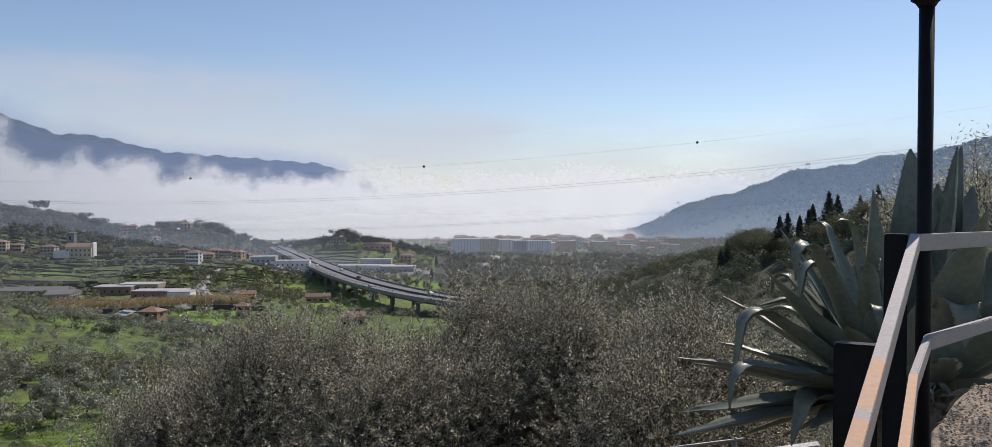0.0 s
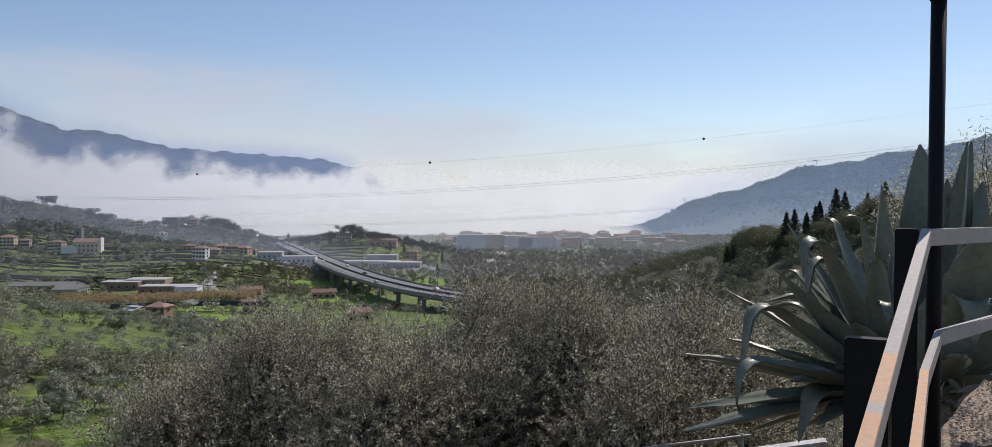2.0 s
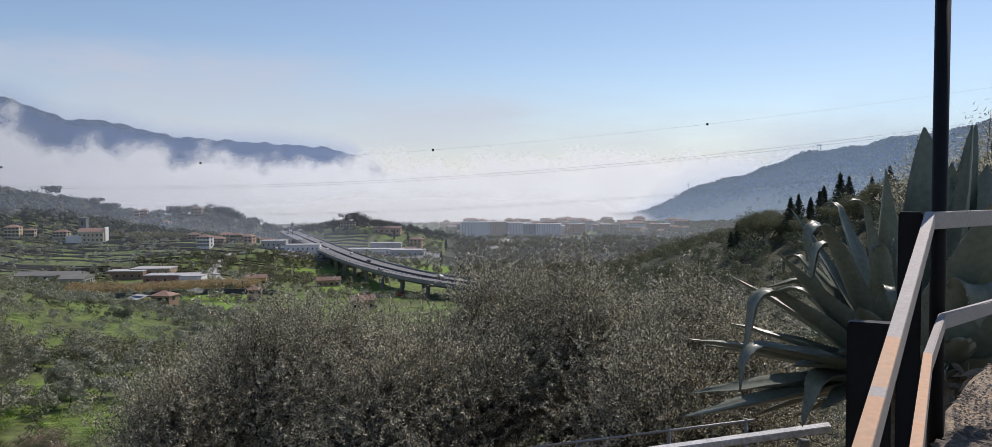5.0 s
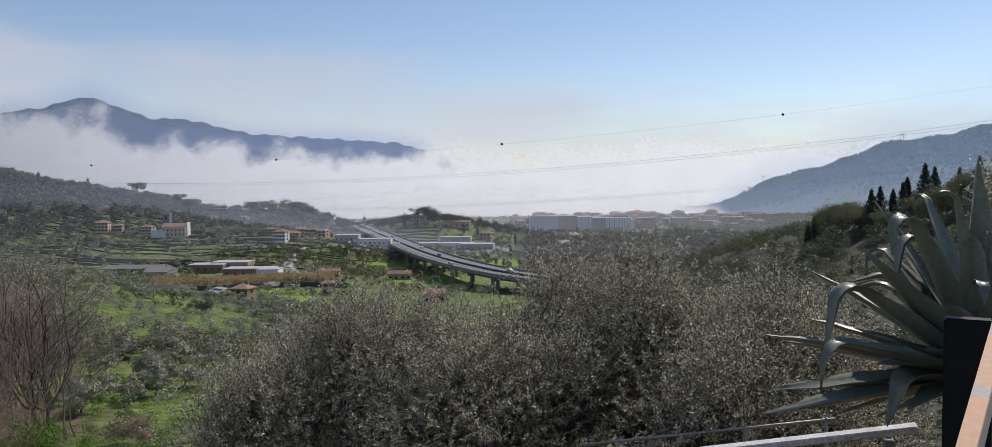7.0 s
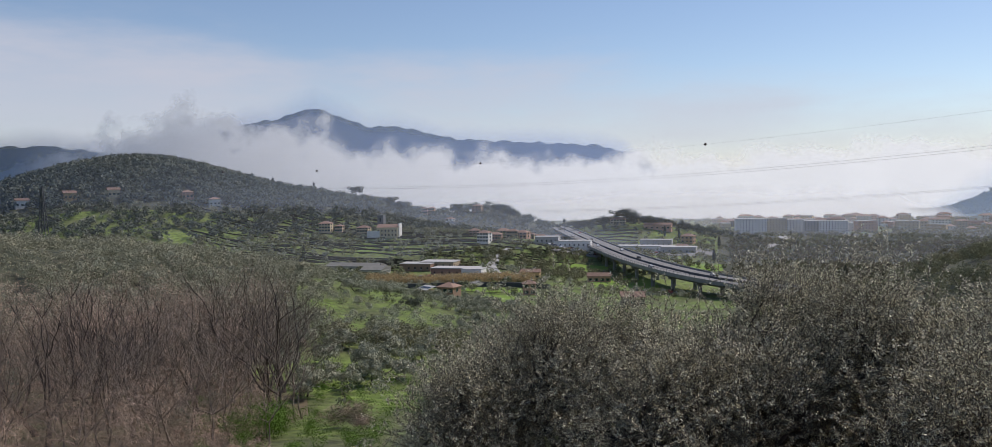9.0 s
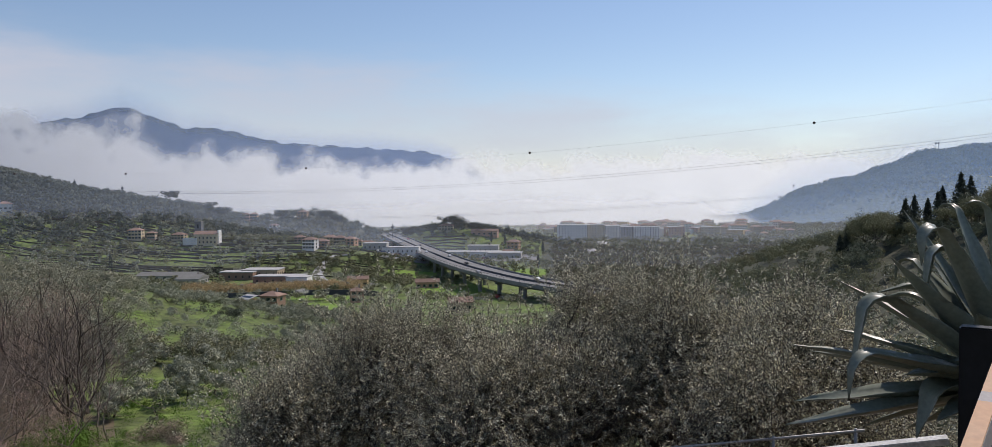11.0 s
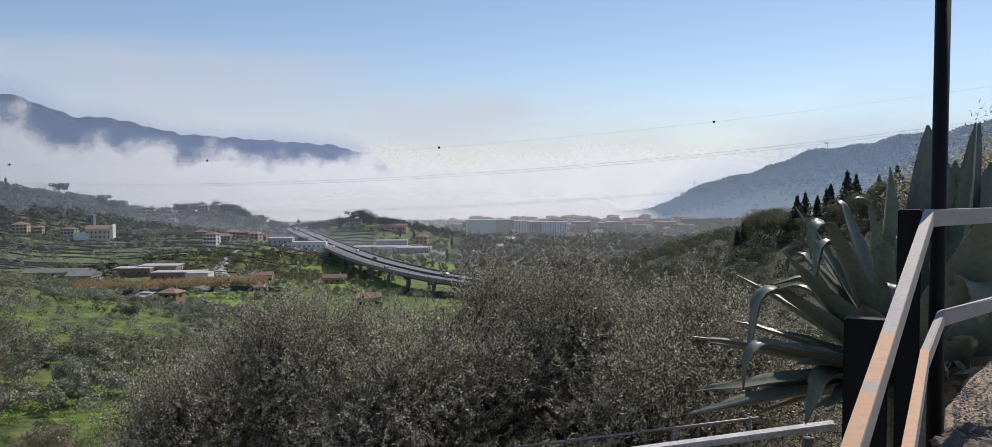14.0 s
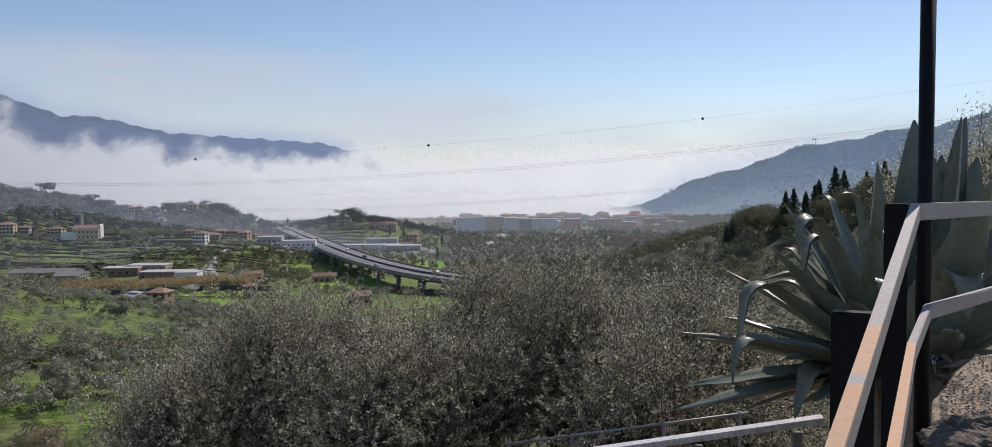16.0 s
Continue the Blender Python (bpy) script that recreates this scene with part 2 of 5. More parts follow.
def bm_mesh(name, bm, mat, smooth=False):
    me = bpy.data.meshes.new(name)
    bm.to_mesh(me)
    bm.free()
    for m in mat if isinstance(mat, (list, tuple)) else [mat]:
        me.materials.append(m)
    if smooth:
        me.polygons.foreach_set("use_smooth", [True] * len(me.polygons))
    return me


def block(name, sx, sy, sz, mat, bevel=0.0, origin=(0, 0, 0)):
    return bm_mesh(name, box_data(sx, sy, sz, bevel, origin), mat)


def tube(verts, faces, points, radii, sides=6):
    """Adds a tapered round bar along the points to the lists."""
    pts = [Vector(p) for p in points]
    start = len(verts)
    ref = Vector((0.31, 0.17, 0.93))
    for i, p in enumerate(pts):
        d = (pts[min(i + 1, len(pts) - 1)] - pts[max(i - 1, 0)]).normalized()
        a = d.cross(ref)
        if a.length < 1e-3:
            a = d.cross(Vector((1, 0, 0)))
        a.normalize()
        b = d.cross(a)
        for k in range(sides):
            w = 2 * math.pi * k / sides
            verts.append(p + (a * math.cos(w) + b * math.sin(w)) * radii[i])
    for i in range(len(pts) - 1):
        for k in range(sides):
            k2 = (k + 1) % sides
            faces.append((start + i * sides + k, start + i * sides + k2, start + (i + 1) * sides + k2, start + (i + 1) * sides + k))
    faces.append(tuple(start + k for k in reversed(range(sides))))
    faces.append(tuple(start + (len(pts) - 1) * sides + k for k in range(sides)))


def unit(v):
    return v / np.maximum(np.linalg.norm(v, axis=1, keepdims=True), 1e-9)


def leaf_shell(rng, centres, outward, length, width, rough=0.55):
    """Lozenge leaves whose faces look roughly outward, so that a crown has a lit and a shaded side."""
    n = len(centres)
    nrm = unit(outward + rng.normal(size=(n, 3)) * rough)
    d = unit(np.cross(nrm, rng.normal(size=(n, 3))))
    s = np.cross(nrm, d)
    ll = length * rng.uniform(0.6, 1.35, (n, 1)) * 0.5
    ww = width * rng.uniform(0.6, 1.35, (n, 1)) * 0.5
    return np.stack([centres - d * ll, centres + s * ww, centres + d * ll, centres - s * ww], 1)


def leaf_cloud(rng, centres, length, width, droop=0.0):
    """Slim lozenge leaves of random turn at the centres, as an array of corners."""
    n = len(centres)
    d = unit(rng.normal(size=(n, 3)) + np.array([0, 0, droop]))
    s = unit(np.cross(d, rng.normal(size=(n, 3))))
    ll = length * rng.uniform(0.7, 1.3, (n, 1)) * 0.5
    ww = width * rng.uniform(0.7, 1.3, (n, 1)) * 0.5
    return np.stack([centres - d * ll, centres + s * ww, centres + d * ll, centres - s * ww], 1)


# ---------------------------------------------------------------- lie of the land
HILLS = [  # x, y, height, spread across, spread along
    (-640, 690, 98, 128, 170), (-370, 740, 22, 85, 90), (-340, 630, 13, 110, 65), (-205, 605, 13, 50, 45), (-290, 830, 27, 38, 45), (-425, 765, 13, 60, 55), (-150, 606, 2, 45, 38), (-210, 170, 34, 90, 85),
    (-150, 880, 24, 60, 45), (190, 265, 60, 86, 80), (420, 600, 60, 120, 140), (60, 62, 10, 30, 34), (70, 345, 8, 34, 60),
]
RANGE_AZ = [-75, -60, -52, -48, -43, -37, -34, -31.8, -30.6, -28, -26, -22, -17, -12, -10, -8.8, -7.8, -6]
RANGE_UP = [60, 50, 66, 70, 55, 100, 113, 130, 122, 100, 101, 80, 73, 66, 54, 46, 20, -60]


def ground_z(x, y):
    """Height of the land (works on arrays)."""
    x, y = np.asarray(x, dtype=float), np.asarray(y, dtype=float)
    r = np.hypot(x, y)
    az = np.degrees(np.arctan2(x, y))
    z = -2.0 + 0.4 * np.exp(-(r / 2.5) ** 2) - 54 * (1 - np.exp(-np.maximum(r - 3, 0) / 128)) - 0.0145 * np.maximum(r - 430, 0)
    for hx, hy, h, sx, sy in HILLS:
        z = z + h * np.exp(-((x - hx) / sx) ** 2 / 2 - ((y - hy) / sy) ** 2 / 2)
    z = z + 1.2 * np.sin(x / 23 + 1.3) * np.sin(y / 31 + 0.4) * np.clip((r - 40) / 100, 0, 1) * np.clip((1500 - r) / 600, 0, 1)
    # the wooded mountain to the right
    t = np.clip((x - 420) / 1000, 0, 1.6)
    ridge = 408 * (1 - np.exp(-1.05 * t)) + 7 * np.sin(x / 47) + 4 * np.sin(x / 19 + 1) + 6 * np.sin(y / 63 + x / 90)
    z = z + ridge * np.exp(-((y - 2550) / 420) ** 2) * np.clip((x - 420) / 120, 0, 1)
    # the long range behind the mist
    up = np.interp(az, RANGE_AZ, RANGE_UP) + 1.5 * np.sin(az * 5) + 1.0 * np.sin(az * 11 + 1)
    crest = up / 1280 * 4200
    low = z
    far = np.exp(-((r - 4200) / 330) ** 2)
    z = np.where(r > 2900, low * (1 - far) + np.maximum(crest + 25 * np.sin(az * 2.6 + r / 140) * (1 - far), low) * far, z)
    return z


def gz(x, y):
    return float(ground_z(x, y))


def at(u, y):
    """A place by the tangent of its bearing and its distance ahead."""
    return u * y, y


def sheet(name, rows_r, cols_az, mat, lift=0.0):
    rr, aa = np.meshgrid(rows_r, np.radians(cols_az), indexing="ij")
    x, y = rr * np.sin(aa), rr * np.cos(aa)
    z = ground_z(x, y) + lift
    nr, na = rr.shape
    v = np.stack([x, y, z], -1).reshape(-1, 3)
    f = [(i * na + j, (i + 1) * na + j, (i + 1) * na + j + 1, i * na + j + 1) for i in range(nr - 1) for j in range(na - 1)]
    f = [tuple(reversed(q)) for q in f]
    return mesh_from(name, v, f, mat, smooth=True)


az_front = np.arange(-70, 62, 0.45)
az_back = np.arange(62.0, 290.5, 6.0)
rings = np.concatenate([[0.02, 0.6, 1.2, 2.0], np.geomspace(3, 1000, 190), np.geomspace(1020, 4950, 110)])
M_forest = material("mountain_forest", (0.07, 0.088, 0.05), 0.95, vary=0.45, scale=0.02, fine=0.09, bump=1.0, dist=14.0, tint=(0.12, 0.135, 0.075))
M_soil = material("wood_floor", (0.15, 0.105, 0.07), 0.95, vary=0.3, scale=0.12, fine=1.5, bump=0.6, dist=0.2, tint=(0.10, 0.10, 0.045))

# ---------------------------------------------------------------- ground
all_az = np.concatenate([az_front, az_back, [az_front[0] + 360]])
M_terraces = material("terrace_grass", (0.165, 0.23, 0.055), 0.95, vary=0.5, scale=0.05, fine=0.4, bump=0.8, dist=0.5, tint=(0.12, 0.135, 0.06))
ground_me = sheet("ground", rings, all_az, [M_grass, M_forest, M_soil, M_floor, M_terraces])
gc = np.empty(len(ground_me.polygons) * 3)
ground_me.polygons.foreach_get("center", gc)
gc = gc.reshape(-1, 3)
g_r = np.hypot(gc[:, 0], gc[:, 1])
g_az = np.degrees(np.arctan2(gc[:, 0], gc[:, 1]))
g_idx = np.zeros(len(gc), dtype=np.int32)
g_idx[(g_r > 1750)] = 1
g_idx[(g_r < 160) & (g_r > 35) & (g_az < -34.5 - 2 * np.sin(g_r / 9))] = 2
g_idx[g_r < 35] = 2
g_idx[(g_r > 770) & (g_r < 1120) & (g_az < -15)] = 3
g_idx[(g_r > 130) & (g_r < 340) & (g_az < -33)] = 3
g_idx[(g_r > 40) & (g_r < 470) & (g_az > 3) & (g_az < 60)] = 3
g_idx[(g_r > 440) & (g_r < 770)] = 4
g_idx[(g_r > 430) & (g_r < 1150) & (g_az > -4) & (g_az < 16)] = 3
ground_me.polygons.foreach_set("material_index", g_idx)
ground = tagged(new("ground", ground_me), "green meadow hillside falling into a broad valley", "ground", kind="structure")

# ---------------------------------------------------------------- mist over the coast, and sheets that paint haze


def haze_mist_material(name, colour, soft, density, noise_scale, lump):
    """For mist and painted haze: lit from behind by sun and sky through a fixed normal; it thins out towards its crest,
    unevenly.
    """
    m = bpy.data.materials.new(name)
    m.use_nodes = True
    n, l = m.node_tree.nodes, m.node_tree.links
    n.clear()
    out = n.new("ShaderNodeOutputMaterial")
    uv = n.new("ShaderNodeUVMap")
    uv.uv_map = "height"
    sep = n.new("ShaderNodeSeparateXYZ")
    l.new(uv.outputs[0], sep.inputs[0])
    size = n.new("ShaderNodeUVMap")
    size.uv_map = "size"
    no = n.new("ShaderNodeTexNoise")
    no.inputs["Scale"].default_value = noise_scale
    no.inputs["Detail"].default_value = 8
    no.inputs["Roughness"].default_value = 0.56
    l.new(size.outputs[0], no.inputs["Vector"])
    a = n.new("ShaderNodeMath")
    a.operation = "MULTIPLY_ADD"
    l.new(no.outputs["Fac"], a.inputs[0])
    a.inputs[1].default_value = lump
    l.new(sep.outputs["Y"], a.inputs[2])
    mr = n.new("ShaderNodeMapRange")
    mr.interpolation_type = "SMOOTHSTEP"
    l.new(a.outputs[0], mr.inputs["Value"])
    top = 0.97 + 0.32 * lump
    mr.inputs["From Min"].default_value, mr.inputs["From Max"].default_value = top - soft, top
    mr.inputs["To Min"].default_value, mr.inputs["To Max"].default_value = density, 0.0
    # noise tone paints the light and shade of the billows into the colour
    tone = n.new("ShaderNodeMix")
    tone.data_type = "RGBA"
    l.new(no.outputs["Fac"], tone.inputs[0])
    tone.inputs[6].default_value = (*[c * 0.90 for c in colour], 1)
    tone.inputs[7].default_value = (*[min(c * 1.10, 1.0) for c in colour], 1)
    # normal fixed away from the sun, so the whole sheet is lit evenly
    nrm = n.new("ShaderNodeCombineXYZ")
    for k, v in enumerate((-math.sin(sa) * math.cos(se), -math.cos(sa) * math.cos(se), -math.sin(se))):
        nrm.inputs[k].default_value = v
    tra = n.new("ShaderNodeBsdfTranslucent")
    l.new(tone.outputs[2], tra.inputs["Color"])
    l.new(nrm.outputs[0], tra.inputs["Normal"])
    clear = n.new("ShaderNodeBsdfTransparent")
    mx = n.new("ShaderNodeMixShader")
    l.new(mr.outputs[0], mx.inputs[0])
    l.new(clear.outputs[0], mx.inputs[1])
    l.new(tra.outputs[0], mx.inputs[2])
    l.new(mx.outputs[0], out.inputs["Surface"])
    return m


def haze_mist_sheet(name, dist, az0, az1, low, tops_az, tops, mat, label):
    """A bank of mist, also used to paint haze: a curved sheet whose crest follows the given heights."""
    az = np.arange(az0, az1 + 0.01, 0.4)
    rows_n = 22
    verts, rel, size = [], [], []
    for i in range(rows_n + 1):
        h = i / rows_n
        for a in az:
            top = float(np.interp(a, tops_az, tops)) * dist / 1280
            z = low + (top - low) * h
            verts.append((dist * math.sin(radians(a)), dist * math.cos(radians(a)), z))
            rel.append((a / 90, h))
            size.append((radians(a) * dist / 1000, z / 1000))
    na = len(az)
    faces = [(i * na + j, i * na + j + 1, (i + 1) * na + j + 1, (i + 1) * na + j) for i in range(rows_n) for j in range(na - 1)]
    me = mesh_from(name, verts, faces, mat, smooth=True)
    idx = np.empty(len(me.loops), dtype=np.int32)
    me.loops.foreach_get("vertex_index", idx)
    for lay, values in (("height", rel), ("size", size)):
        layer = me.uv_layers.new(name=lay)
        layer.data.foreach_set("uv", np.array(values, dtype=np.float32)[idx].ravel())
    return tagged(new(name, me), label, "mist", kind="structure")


CREST_AZ = [-75, -50, -46, -44, -40, -37, -35, -33, -31, -29, -26, -20, -15, -12, -10, -8.7, -7, -5, 0, 8, 15, 25, 48]
CREST_UP = [40, 44, 52, 96, 108, 112, 108, 86, 92, 64, 58, 56, 46, 42, 42, 47, 50, 48, 46, 50, 50, 50, 45]
haze_mist_sheet("backdrop_mist", 3300, -75, 48, -140, CREST_AZ, [(h + 54) / 0.70 - 54 for h in CREST_UP], haze_mist_material("sea_mist", (0.63, 0.665, 0.675), 0.24, 1.0, 5.0, 0.85),
          "white sea mist lying along the coast below the mountains")
# added blue see-through sheets: their tint paints distance haze over both mountains
haze_mist_sheet("backdrop_haze_sheet", 1900, 7, 48, -120, [7, 10, 13, 18, 22, 27, 48], [-60, 0, 60, 120, 180, 220, 240], haze_mist_material("blue_haze_tint", (0.24, 0.37, 0.56), 0.5, 0.37, 1.5, 0.3),
          "thin translucent blue sheet that paints haze over the wooded mountain")
haze_mist_sheet("backdrop_haze_sheet_range", 3500, -75, -5, -120, RANGE_AZ[:-3] + [-8, -5], [1.12 * h + 32 for h in RANGE_UP[:-3]] + [40, -43], haze_mist_material("blue_haze_tint_range", (0.25, 0.36, 0.62), 0.25, 0.50, 1.5, 0.2),
          "thin translucent blue sheet that paints haze over the long mountain range")
haze_mist_sheet("backdrop_mist_low", 1880, -30, 20, -140, [-30, -24, -10, 3, 7, 10, 12, 20], [-30, -8, 14, 14, 8, -14, -60, -70],
          haze_mist_material("coast_mist", (0.61, 0.635, 0.64), 0.35, 0.97, 5.0, 0.4), "low white mist drifting over the coastal plain")
haze_mist_sheet("backdrop_mist_plain", 1420, -30, 17, -140, [-30, -22, -10, 3, 7, 10, 12, 17], [-40, 10, 30, 26, 10, -20, -60, -70],
          haze_mist_material("plain_mist", (0.59, 0.615, 0.62), 1.1, 0.6, 5.0, 0.4), "thin white mist among the farther town")
# added pale and blue see-through sheets that paint haze over town, valley and hill
haze_mist_sheet("backdrop_haze_sheet_town", 1060, -70, 48, -120, [-70, 48], [60, 60], haze_mist_material("pale_haze_tint", (0.42, 0.46, 0.53), 0.9, 0.22, 2.5, 0.3),
          "thin translucent pale sheet that paints haze over the town")
haze_mist_sheet("backdrop_haze_sheet_valley", 600, -70, 48, -90, [-70, 48], [150, 150], haze_mist_material("pale_haze_tint_valley", (0.38, 0.42, 0.49), 0.7, 0.10, 4.0, 0.3),
          "thin translucent pale sheet that paints haze over the valley")
haze_mist_sheet("backdrop_haze_sheet_hill", 760, -70, -8, -100, [-70, -26, -8], [180, 150, -60], haze_mist_material("pale_haze_tint_hill", (0.40, 0.47, 0.57), 0.7, 0.27, 4.0, 0.3),
          "thin translucent blue sheet that paints haze over the wooded hill")

# ---------------------------------------------------------------- highway
HWAY = [(60, 322), (24, 346), (-16, 385), (-48, 430), (-88, 510), (-144, 652), (-235, 893), (-253, 940)]
HWAY_Z = -45.0


def smooth_line(points, per=12):
    """A dense smooth line through plan points."""
    p = np.array([2 * np.array(points[0]) - points[1], *points, 2 * np.array(points[-1]) - points[-2]], dtype=float)
    out = []
    for i in range(1, len(p) - 2):
        for t in np.arange(per) / per:
            out.append(0.5 * (2 * p[i] + (p[i + 1] - p[i - 1]) * t + (2 * p[i - 1] - 5 * p[i] + 4 * p[i + 1] - p[i + 2]) * t ** 2
                              + (3 * p[i] - p[i - 1] - 3 * p[i + 1] + p[i + 2]) * t ** 3))
    out.append(p[-2])
    return np.array(out)


HC = smooth_line(HWAY)
HS = np.concatenate([[0], np.cumsum(np.linalg.norm(np.diff(HC, axis=0), axis=1))])
H_LEN = float(HS[-1])


def heading(s):
    a = np.array([np.interp(s - 4, HS, HC[:, 0]), np.interp(s - 4, HS, HC[:, 1])])
    b = np.array([np.interp(s + 4, HS, HC[:, 0]), np.interp(s + 4, HS, HC[:, 1])])
    d = (b - a) / np.linalg.norm(b - a)
    return Vector((d[0], d[1], 0))


def along(s, off, z):
    d = heading(s)
    return Vector((float(np.interp(s, HS, HC[:, 0])) + d.y * off, float(np.interp(s, HS, HC[:, 1])) - d.x * off, HWAY_Z + z))


def side_of_road(x, y):
    """How far along the motorway a place lies, and how far off it."""
    x, y = np.asarray(x, dtype=float), np.asarray(y, dtype=float)
    d = np.hypot(x[:, None] - HC[None, :, 0], y[:, None] - HC[None, :, 1])
    k = d.argmin(1)
    return HS[k], d.min(1)


def strip(name, s0, s1, profile, mat, step=20.0, closed=True):
    """A long body with the cross-section profile [(offset, z), ...] along the highway."""
    n = max(1, int((s1 - s0) / step))
    verts, faces = [], []
    k = len(profile)
    for i in range(n + 1):
        s = s0 + (s1 - s0) * i / n
        for o, z in profile:
            verts.append(along(s, o, z))
    for i in range(n):
        for j in range(k if closed else k - 1):
            j2 = (j + 1) % k
            faces.append((i * k + j, i * k + j2, (i + 1) * k + j2, (i + 1) * k + j))
    if closed:
        faces.append(tuple(range(k)))
        faces.append(tuple(n * k + j for j in reversed(range(k))))
    return mesh_from(name, verts, faces, mat)


viaduct = thing("viaduct", Matrix(), "long grey concrete motorway viaduct across the valley floor", "viaduct")
part("deck", strip("deck", 0, H_LEN, [(-10.8, 0), (10.8, 0), (10.8, -0.9), (8.0, -2.2), (-8.0, -2.2), (-10.8, -0.9)], M_concrete), viaduct)
part("carriageway", strip("carriageway", 0, H_LEN, [(0.9, 0.03), (9.9, 0.03), (9.9, 0.005), (0.9, 0.005)], M_asphalt), viaduct)
part("carriageway", strip("carriageway", 0, H_LEN, [(-9.9, 0.03), (-0.9, 0.03), (-0.9, 0.005), (-9.9, 0.005)], M_asphalt), viaduct)
for o in (-10.6, 10.6):
    part("parapet", strip("parapet", 0, H_LEN, [(o - 0.2, 0), (o + 0.2, 0), (o + 0.15, 0.95), (o - 0.15, 0.95)], M_concrete), viaduct)
part("median_barrier", strip("median_barrier", 0, H_LEN, [(-0.35, 0), (0.35, 0), (0.12, 1.0), (-0.12, 1.0)], M_darkconcrete), viaduct)
for o in (-9.4, -1.4, 1.4, 9.4):
    part("lane_line", strip("lane_line", 0, H_LEN, [(o - 0.12, 0.04), (o + 0.12, 0.04), (o + 0.12, 0.032), (o - 0.12, 0.032)], M_flat), viaduct)
rail_post = block("railing_post", 0.12, 0.12, 1.2, M_steel)
for i in range(110):
    part("railing_post", rail_post, viaduct, Matrix.Translation(along(20 + i * 4.0, -10.6, 0.95)))
part("railing_bar", strip("railing_bar", 20, 460, [(-10.66, 2.1), (-10.54, 2.1), (-10.54, 2.0), (-10.66, 2.0)], M_steel), viaduct)
for i in range(19):
    s = 10 + i * 28.0
    base = along(s, 0, 0)
    for o in (-6.2, 6.2):
        p = along(s, o, -2.2)
        hgt = p.z - gz(p.x, p.y) + 1.0
        bm = bmesh.new()
        bmesh.ops.create_cone(bm, cap_ends=True, segments=14, radius1=1.1, radius2=1.0, depth=hgt)
        part("pier", bm_mesh("pier", bm, M_concrete, False), viaduct, Matrix.Translation((p.x, p.y, p.z - hgt / 2)))
    ang = math.atan2(-heading(s).x, heading(s).y)
    part("pier_cap", block("pier_cap", 17.0, 2.0, 1.2, M_concrete, 0.1), viaduct, Matrix.Translation(along(s, 0, -3.2)) @ pose(0, 0, 0, 0, 0, math.degrees(ang)))
part("embankment", strip("embankment", 560, H_LEN, [(-10.7, -0.95), (10.7, -0.95), (32, -16), (-32, -16)], M_grass), viaduct, None, "grassy embankment")

# ---------------------------------------------------------------- buildings
HOUSES = {}
SPOTS = []


def window_data(w, h, shutters):
    key = ("win", w, h, shutters)
    if key not in HOUSES:
        verts, faces, idx = [], [], []

        def add(x0, x1, y0, y1, z0, z1, mi):
            b = len(verts)
            verts.extend([(x0, y0, z0), (x1, y0, z0), (x1, y1, z0), (x0, y1, z0), (x0, y0, z1), (x1, y0, z1), (x1, y1, z1), (x0, y1, z1)])
            for f in ((0, 3, 2, 1), (4, 5, 6, 7), (0, 1, 5, 4), (1, 2, 6, 5), (2, 3, 7, 6), (3, 0, 4, 7)):
                faces.append(tuple(b + k for k in f))
                idx.append(mi)
        add(-w / 2, w / 2, -0.03, 0.02, 0, h, 0)
        add(-w / 2 - 0.12, w / 2 + 0.12, -0.14, 0.02, -0.14, -0.005, 1)
        if shutters:
            add(-w / 2 - 0.5, -w / 2 - 0.02, -0.08, 0.02, 0, h, 2)
            add(w / 2 + 0.02, w / 2 + 0.5, -0.08, 0.02, 0, h, 2)
        HOUSES[key] = mesh_from("window", verts, faces, [M_glass, M_flat, M_shutter], index=idx)
    return HOUSES[key]


